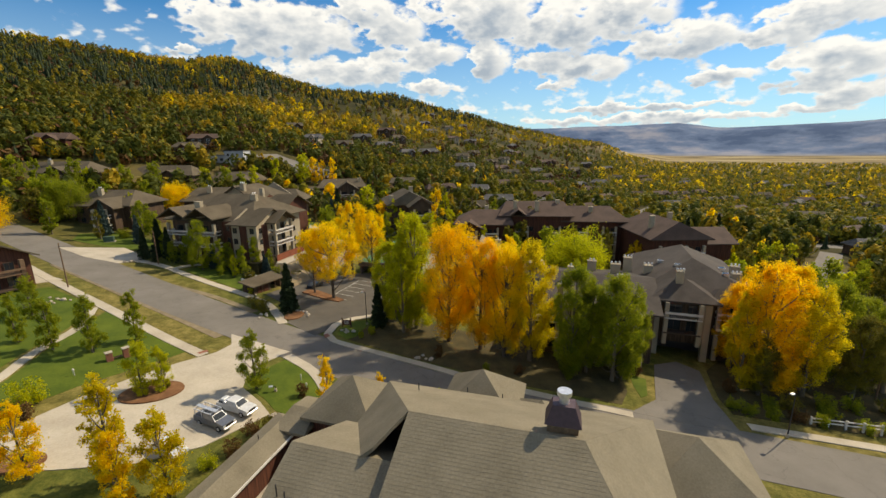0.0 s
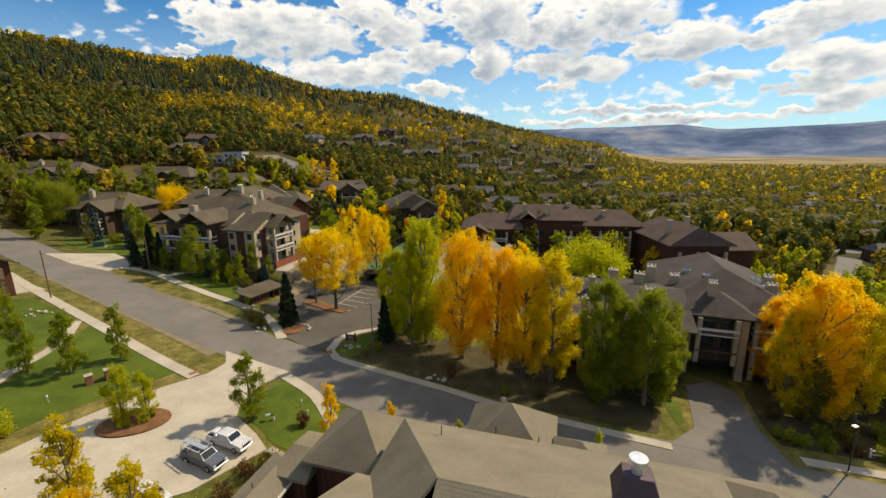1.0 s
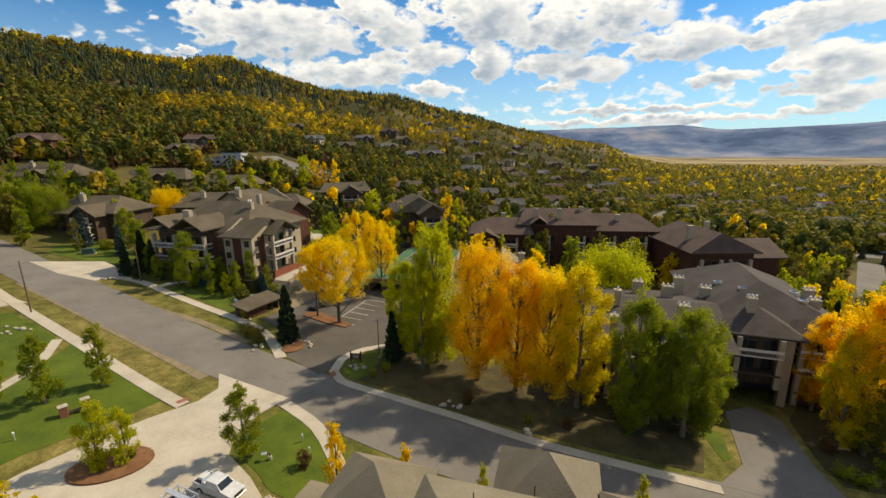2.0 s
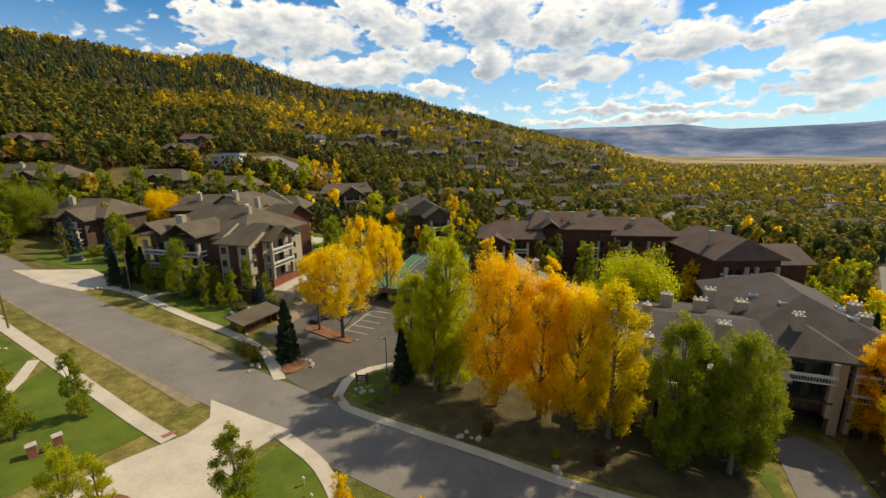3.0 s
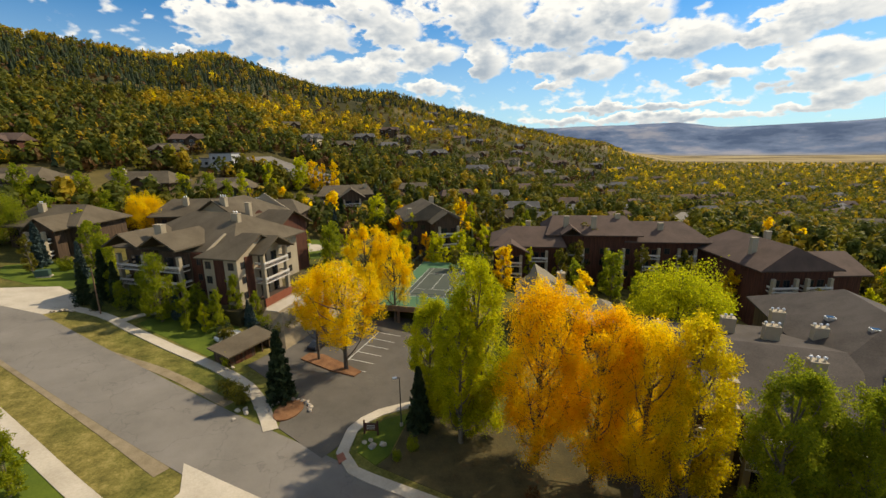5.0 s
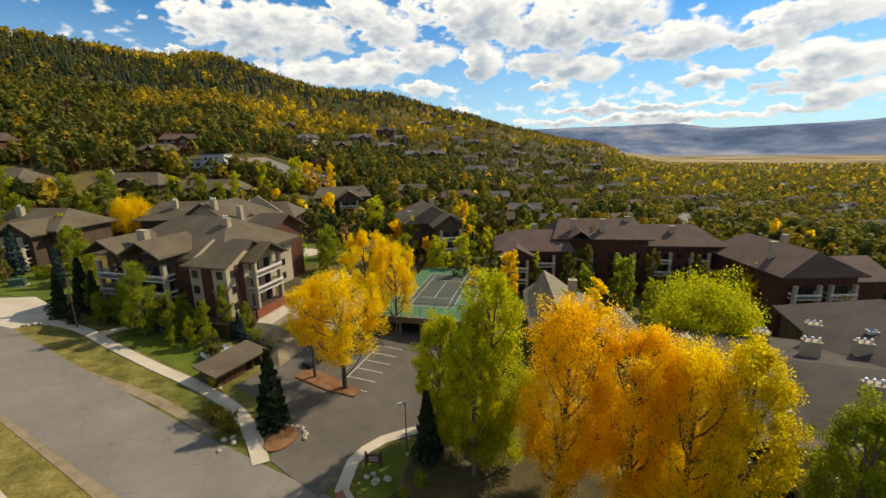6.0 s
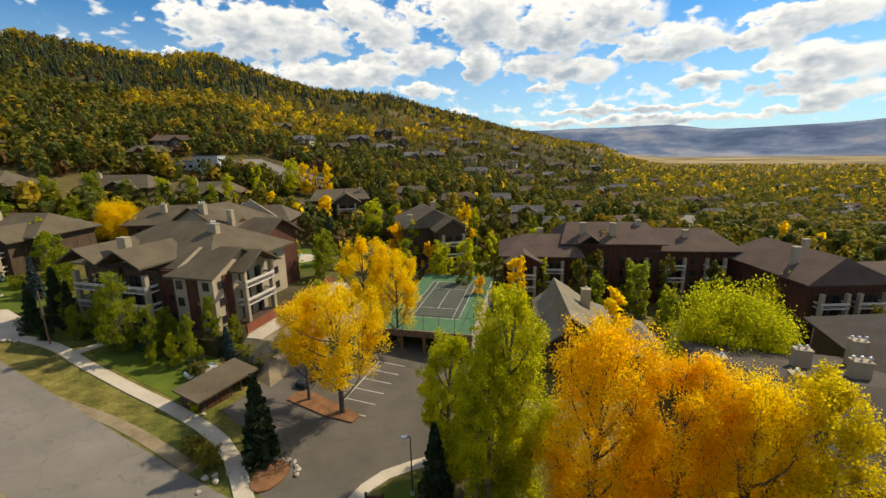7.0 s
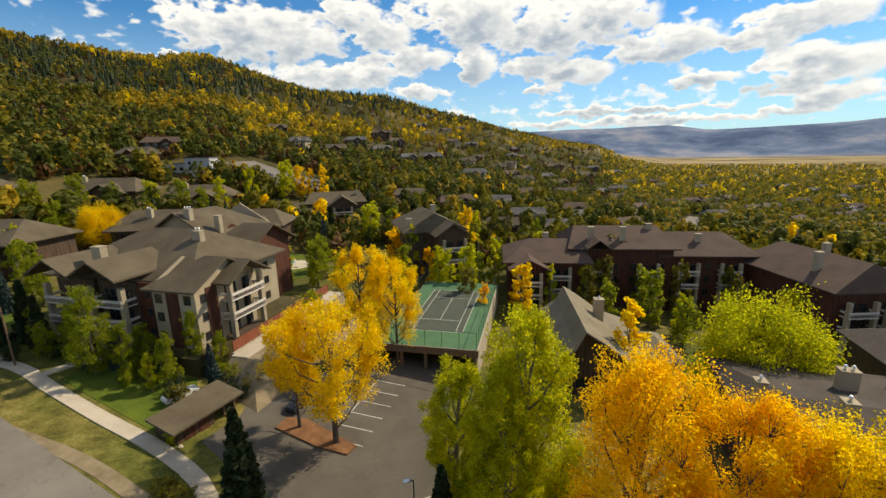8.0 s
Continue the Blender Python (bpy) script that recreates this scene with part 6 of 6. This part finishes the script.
def far_woods():
    """Woods too far off to count: clumps of leaves for each aspen, tiers for each spruce."""
    heaps = {k: [] for k in ("wood_gold", "wood_lime", "wood_green", "leaf_olive", "leaf_orange", "leaf_rust", "leaf_gold")}
    cones = []
    rs = np.random.default_rng(23)
    house_xy = np.array(HOUSES)
    n = 0
    while n < 27000:
        az = rs.uniform(-44, 63)
        close = n > 21000
        rr = table(RIDGE, az, 1) if az < 36 else 1700
        k = rs.uniform()
        r = 270 + (rr + 40 - 270) * (k ** (0.85 if az < 36 else 1.25))
        if close:
            r = rs.uniform(190, 440)
        x, y = r * math.sin(radians(az)), r * math.cos(radians(az))
        s = (r - 190) / (rr - 190)
        patch = noise.noise((x * 0.0075, y * 0.0075, 7)) + 0.5 * noise.noise((x * 0.021, y * 0.021, 3))
        n += 1
        if len(house_xy) and r < 850 and (((house_xy - (x - 7, y - 3)) ** 2).sum(1) < 130).any():
            continue
        if r < 440 and (not free(x, y, 1.0) or y < 150 and x < 120):
            continue
        hilly = az < 34
        if hilly and (0.3 < s < 0.62 and patch < -0.05 or az > -10 and 0.34 < s < 0.78 and patch < 0.14) and rs.uniform() < 0.75:
            continue                                        # open brush on the lower slopes
        z = ground_z(x, y) - 0.4
        up = math.degrees(math.atan2(z - 35, r)) / max(1.0, table(RIDGE, az, 2)) + 0.10 * patch      # 0 at the foot, 1 at the crest
        dark = hilly and (0.54 < up < 0.90 and az < -7 or up > 0.70 and -7 <= az < 26 and patch > -0.25 or up > 0.97)
        if dark and rs.uniform() < 0.70 or rs.uniform() < (0.05 if s < 0.3 else 0.04):
            cones.append((x, y, z, rs.uniform(5, 11), rs.uniform(1.5, 2.6)))
            continue
        q = rs.uniform()
        if not hilly:
            leaf = ("leaf_gold" if q < 0.08 else "wood_gold" if q < 0.30 else "wood_lime" if q < 0.58 else "wood_green" if q < 0.88 else "leaf_orange" if q < 0.86 else "leaf_olive") if r > 520 else \
                   ("wood_gold" if q < 0.14 else "wood_lime" if q < 0.36 else "wood_green" if q < 0.72 else "leaf_rust" if q < 0.8 else "leaf_olive")
        elif up > 0.42 or az > -8 and up > 0.16:
            # the left slope gets fewer bright leaves, in place of a cloud shadow
            bright = patch + 0.22 * rs.normal() > (-0.15 if up > 0.86 or 0.46 < up < 0.56 and az < -7 else 0.25 if az < -14 else -0.02) and not (az < -19 and up < 0.62)
            leaf = ("wood_gold" if q < 0.55 else "leaf_gold" if q < 0.64 else "wood_lime" if q < 0.86 else "leaf_olive") if bright else ("leaf_olive" if q < 0.42 else "leaf_rust" if q < 0.74 else "wood_green")
        else:
            # rust and green scrub low down, with cloud shadow put into the leaf mix
            leaf = "wood_green" if q < 0.42 else "leaf_olive" if q < 0.54 else "leaf_rust" if q < 0.90 else "wood_lime" if q < 0.95 else "wood_gold" if q < 0.99 else "leaf_orange"
        heaps[leaf].append((x, y, z, rs.uniform(6.5, 11.5) * (0.7 if leaf == "leaf_rust" else 1), rs.uniform(2.0, 3.4) if hilly else rs.uniform(2.6, 4.4)))
    for x, y, h, leaf in GROVE:
        for k in range(6):
            off = 0.13 * h * (1 - 0.12 * k)
            heaps[leaf].append((x + off * math.cos(2.4 * k), y + off * math.sin(2.4 * k), ground_z(x, y) + h * (0.06 + 0.085 * k), h * 0.5, h * 0.16))
    for leaf, rows in heaps.items():
        rows = np.array(rows)
        per = 28
        d = rs.normal(size=(len(rows), per, 3))
        d /= np.linalg.norm(d, axis=2)[..., None]
        out = d.reshape(-1, 3).copy()
        d *= rs.uniform(0.72, 1.0, size=(len(rows), per, 1))
        c = np.empty((len(rows), per, 3))
        taper = 1 - 0.35 * d[..., 2]
        c[..., 0] = rows[:, None, 0] + d[..., 0] * rows[:, None, 4] * taper
        c[..., 1] = rows[:, None, 1] + d[..., 1] * rows[:, None, 4] * taper
        c[..., 2] = rows[:, None, 2] + rows[:, None, 3] * (0.55 + 0.45 * d[..., 2])
        v = leaf_quads(rs, c.reshape(-1, 3), 1.15, out)
        ob = new("far_woods", quad_mesh("far_woods", v, leaf))
        tagged(ob, f"distant woods of {WORDS[leaf]} aspen and scrub on the slopes", "woods", kind="stuff")
    v, f = [], []
    for x, y, z, h, w in cones:
        a0 = rs.uniform(0, 6)
        for t0, t1, q in ((0.06, 0.55, 1.0), (0.32, 0.8, 0.72), (0.6, 1.0, 0.42)):
            i = len(v)
            for k in range(7):
                a = a0 + 2 * math.pi * k / 7
                rr = w * q * (0.78 if k % 2 else 1.12)
                v.append((x + rr * math.cos(a), y + rr * math.sin(a), z + h * (t0 + 0.04 * (k % 2))))
            v.append((x, y, z + h * t1))
            f += [(i + k, i + (k + 1) % 7, i + 7) for k in range(7)]
    ob = new("far_woods", mesh_from("far_woods", v, f, MAT["needle"]))
    tagged(ob, "distant dark spruce woods along the hill's crest", "woods", kind="stuff")


far_woods()

# ---- vehicles ----
def profile(bm, pts, y0, y1, inset=0.0):
    """A body from its side outline, drawn in a little towards the top."""
    zs = [p[1] for p in pts]
    lo, hi = min(zs), max(zs)
    a, b = [], []
    for x, z in pts:
        k = inset * (z - lo) / (hi - lo)
        a.append(bm.verts.new((x, y0 + k, z)))
        b.append(bm.verts.new((x, y1 - k, z)))
    n = len(pts)
    bm.faces.new(a)
    bm.faces.new(b[::-1])
    for i in range(n):
        j = (i + 1) % n
        bm.faces.new((a[j], a[i], b[i], b[j]))
    return bm


def wheel(parent, x, y, r=0.38):
    bm = cyl(bmesh.new(), 0, 0, -0.12, 0.12, r, r, 18)
    w = part("wheel", bm, "rubber", parent, at=pose(x, y, r, 90, 0, 0))
    part("rim", cyl(bmesh.new(), 0, 0, -0.125, 0.125, r * 0.58, r * 0.58, 14), "metal_pale", w)


def pickup(x, y, rot, paint, label, rack):
    o = new("pickup_truck")
    o.matrix_basis = pose(x, y, ground_z(x, y) + 0.11, 0, 0, rot)
    tagged(o, label, "pickup truck", "trucks on the forecourt")
    bm = profile(bmesh.new(), [(-2.75, 0.45), (2.75, 0.45), (2.8, 0.8), (2.7, 1.05), (1.35, 1.2), (-2.75, 1.2)], -0.95, 0.95, 0.06)
    part("body", bm, paint, o)
    bm = profile(bmesh.new(), [(1.3, 1.2), (0.65, 1.80), (-0.85, 1.84), (-1.0, 1.2)], -0.86, 0.86, 0.14)
    cab = part("cab", bm, paint, o)
    part("windscreen", profile(bmesh.new(), [(1.24, 1.27), (0.72, 1.76), (0.76, 1.78), (1.30, 1.27)], -0.72, 0.72, 0.06), "glass_dark", cab)
    for s in (-1, 1):
        bm = profile(bmesh.new(), [(1.0, 1.28), (0.58, 1.70), (-0.78, 1.72), (-0.86, 1.28)], -0.01, 0.01)
        part("side_window", bm, "glass_dark", cab, at=pose(0, s * 0.80, 0, s * 10, 0, 0))
    part("bed", a_box(-2.65, -1.1, -0.8, 0.8, 1.0, 1.21), "paint_black", o, "dark open load bed")
    part("bumper", a_box(2.72, 2.92, -0.9, 0.9, 0.42, 0.66, bevel=0.04), "metal_pale", o)
    part("grille", a_box(2.74, 2.84, -0.5, 0.5, 0.70, 0.98), "metal_dark", o)
    for s in (-1, 1):
        part("headlight", a_box(2.72, 2.83, s * 0.72 - 0.16, s * 0.72 + 0.16, 0.76, 0.96), "paint_white", o)
        for wx in (-1.75, 1.8):
            wheel(o, wx, s * 0.88)
    if rack:
        bm = bmesh.new()
        for s in (-0.8, 0.8):
            for wx in (-2.5, -1.2):
                box(bm, wx - 0.04, wx + 0.04, s - 0.04, s + 0.04, 1.2, 2.0)
            box(bm, -2.7, 0.6, s - 0.05, s + 0.05, 2.0, 2.08)
        for wx in (-2.5, -1.2, 0.3):
            box(bm, wx - 0.05, wx + 0.05, -0.8, 0.8, 1.95, 2.02)
        part("ladder_rack", bm, "metal_pale", o)
        part("ladder", a_box(-2.8, 0.8, -0.35, 0.15, 2.09, 2.19), "metal_pale", o)
    else:
        part("toolbox", a_box(-1.55, -1.12, -0.78, 0.78, 1.2, 1.48, bevel=0.03), "metal_pale", o)
        part("load", a_box(-2.4, -1.7, -0.5, 0.5, 1.2, 1.55, bevel=0.05), "paint_white", o)


def car(x, y, rot, paint, label):
    o = new("car")
    o.matrix_basis = pose(x, y, ground_z(x, y) + 0.08, 0, 0, rot)
    tagged(o, label, "car", "parked cars")
    part("body", profile(bmesh.new(), [(-2.2, 0.35), (2.2, 0.35), (2.25, 0.7), (1.3, 0.95), (-2.1, 1.0), (-2.25, 0.7)], -0.9, 0.9, 0.08), paint, o)
    cab = part("cabin", profile(bmesh.new(), [(1.1, 0.95), (0.45, 1.48), (-1.2, 1.5), (-1.95, 1.0)], -0.82, 0.82, 0.2), "glass_dark", o)
    part("roof", profile(bmesh.new(), [(0.45, 1.46), (0.35, 1.54), (-1.1, 1.56), (-1.2, 1.48)], -0.64, 0.64), paint, cab)
    for s in (-1, 1):
        for wx in (-1.35, 1.4):
            wheel(o, wx, s * 0.82, 0.33)


pickup(-15.9, 52.8, -38, "paint_silver", "silver pickup truck with a ladder rack on the forecourt", True)
pickup(-13.9, 55.6, -36, "paint_white", "white pickup truck with tools in its bed", False)
car(-19.4, 47.8, -38, "paint_white", "white car parked on the forecourt")
car(-6.4, 109.6, 55, "paint_black", "black car parked under a golden tree")
car(-22.6, 113.6, 40, "paint_white", "white car parked behind a hedge")
for x, y, r, p, w in ((160, 132, 20, "paint_white", "white"), (164, 140, 20, "paint_black", "black"), (168, 147, 20, "paint_silver", "silver"), (156, 90, 30, "paint_white", "white"), (178, 108, 32, "paint_silver", "silver"),
                      (-30, 296, 10, "paint_silver", "silver"), (-22, 294, 10, "paint_white", "white"), (-12, 294, 10, "paint_black", "black"), (114, 66, 40, "paint_white", "white"), (183, 186, 70, "paint_white", "white")):
    car(x, y, r, p, f"{w} car parked by the roadside trees")


# ---- street furniture ----
def street_lamp(x, y, h):
    o = new("street_lamp")
    o.matrix_basis = pose(x, y, ground_z(x, y))
    tagged(o, "dark street lamp with a pale box head", "street lamp", "street lamps")
    part("pole", cyl(bmesh.new(), 0, 0, -0.2, h, 0.10, 0.06, 10), "metal_dark", o)
    part("base", cyl(bmesh.new(), 0, 0, -0.3, 0.5, 0.22, 0.2, 12), "concrete", o)
    part("arm", a_box(-0.5, 0.06, -0.04, 0.04, h - 0.08, h), "metal_dark", o)
    part("head", a_box(-0.95, -0.35, -0.22, 0.22, h - 0.06, h + 0.12, bevel=0.03), "metal_pale", o)


def utility_pole(x, y, h):
    o = new("utility_pole")
    o.matrix_basis = pose(x, y, ground_z(x, y))
    tagged(o, "weathered timber utility pole beside the street", "pole", "utility poles")
    part("pole", cyl(bmesh.new(), 0, 0, -0.3, h, 0.15, 0.10, 10), "timber", o)
    part("collar", cyl(bmesh.new(), 0, 0, h - 0.9, h - 0.8, 0.15, 0.15, 10), "metal_dark", o)


street_lamp(5.4, 84.6, 7.4)
street_lamp(61.5, 38.6, 7.0)
street_lamp(-9.6, 60.2, 0.9)
utility_pole(-58.5, 105.5, 10.2)
utility_pole(-47.7, 124.8, 9.4)
utility_pole(88, 44, 8.5)


def rock_mesh(seed):
    r = random.Random(seed)
    bm = bmesh.new()
    bmesh.ops.create_icosphere(bm, subdivisions=2, radius=0.5)
    for v in bm.verts:
        v.co *= 0.8 + 0.5 * noise.noise(v.co * 2.2 + Vector((seed * 3.1, 0, 0)))
        v.co.z *= 0.7
    me = bpy.data.meshes.new("boulder")
    bm.to_mesh(me)
    bm.free()
    me.materials.append(MAT["rock"])
    return me


ROCKS = [rock_mesh(i) for i in range(5)]
_rr = random.Random(9)


def boulder(x, y, s):
    o = new("boulder", ROCKS[_rr.randrange(5)])
    o.matrix_basis = pose(x, y, ground_z(x, y) + 0.12 * s + 0.1, 0, 0, _rr.uniform(0, 360)) @ Matrix.Diagonal((s, s * _rr.uniform(0.7, 1.1), s, 1))
    tagged(o, "pale sandstone boulder edging a planting bed", "boulder", "boulders")


for k in range(13):
    a = radians(-70 + 190 * k / 12 + 60)
    boulder(-9.8 + 2.9 * math.cos(a), 90.2 + 2.5 * math.sin(a), _rr.uniform(0.6, 1.1))
for x, y, n, sp in ((-16.0, 91.0, 8, 1.6), (1.2, 80.8, 6, 1.2), (-20.4, 103.0, 5, 0.8), (14.5, 68.0, 6, 1.8), (-55.0, 126.0, 6, 1.4), (-8.8, 53.6, 7, 0.9), (24.0, 60.6, 5, 1.4), (-56.5, 97.5, 8, 1.8),
                    (-12.0, 127.0, 9, 2.2), (-9.0, 134.0, 8, 2.0), (-34.5, 45.6, 6, 1.6), (-4.5, 160.0, 7, 2.4)):
    for _ in range(n):
        boulder(x + _rr.gauss(0, sp * 0.6), y + _rr.gauss(0, sp * 0.6), _rr.uniform(0.5, 1.2))


def sign_board(x, y, rot):
    o = new("sign")
    o.matrix_basis = pose(x, y, ground_z(x, y), 0, 0, rot)
    tagged(o, "dark red-brown timber entrance sign on two posts", "sign")
    for s in (-0.9, 0.9):
        part("post", a_box(s - 0.11, s + 0.11, -0.11, 0.11, -0.2, 2.1, bevel=0.02), "siding_red", o)
    part("board", a_box(-0.8, 0.8, -0.05, 0.05, 0.6, 1.7), "siding_red", o)
    for z in (1.35, 1.1, 0.85):
        part("lettering_bar", a_box(-0.55, 0.55, -0.065, -0.052, z, z + 0.1), "line_white", o)


sign_board(1.2, 83.4, -20)


def brick_seat(x, y, rot):
    o = new("brick_pillar_seat")
    o.matrix_basis = pose(x, y, ground_z(x, y), 0, 0, rot)
    tagged(o, "red-brown brick pillars with a timber bench between", "bench")
    for s in (-1.1, 1.1):
        part("pillar", a_box(s - 0.42, s + 0.42, -0.42, 0.42, -0.2, 1.5, bevel=0.03), "tactile", o)
        part("coping", a_box(s - 0.5, s + 0.5, -0.5, 0.5, 1.5, 1.62, bevel=0.03), "rock", o)
    part("seat", a_box(-0.7, 0.7, -0.25, 0.25, 0.42, 0.50), "timber", o)


brick_seat(-34.6, 71.6, 35)


def box_on_pad(x, y, rot, w, d, h, mat, name, label, cat):
    o = new(name)
    o.matrix_basis = pose(x, y, ground_z(x, y), 0, 0, rot)
    tagged(o, label, cat)
    part("pad", a_box(-w / 2 - 0.25, w / 2 + 0.25, -d / 2 - 0.25, d / 2 + 0.25, -0.3, 0.12), "concrete", o)
    part("cabinet", a_box(-w / 2, w / 2, -d / 2, d / 2, 0.12, h, bevel=0.05), mat, o)
    part("lid", a_box(-w / 2 - 0.05, w / 2 + 0.05, -d / 2 - 0.05, d / 2 + 0.05, h, h + 0.08), mat, o)


box_on_pad(-68.5, 146.5, 10, 2.6, 1.6, 1.5, "box_green", "transformer_box", "green metal utility box on a concrete pad", "utility box")
for x, y in ((-6.2, 63.0), (-5.2, 60.4), (-38.0, 66.5)):
    o = new("bollard_light")
    o.matrix_basis = pose(x, y, ground_z(x, y))
    tagged(o, "short pale garden light on the grass", "garden light")
    part("post", cyl(bmesh.new(), 0, 0, -0.1, 0.9, 0.09, 0.09, 10), "metal_pale", o)
    part("cap", cyl(bmesh.new(), 0, 0, 0.9, 1.1, 0.16, 0.10, 10), "rail_white", o)


def split_rail(x, y, rot, n):
    o = new("rail_fence")
    o.matrix_basis = pose(x, y, ground_z(x, y), 0, 0, rot)
    tagged(o, "pale grey timber rail fence beside the pavement", "fence")
    for k in range(n + 1):
        part("fence_post", a_box(k * 2.2 - 0.12, k * 2.2 + 0.12, -0.12, 0.12, -0.8, 1.3), "rail_white", o)
    for k in range(n):
        for z in (0.4, 0.95):
            part("rail", a_box(k * 2.2 + 0.1, k * 2.2 + 2.1, -0.07, 0.07, z, z + 0.16), "rail_white", o)


split_rail(68.5, 40.5, -28, 4)
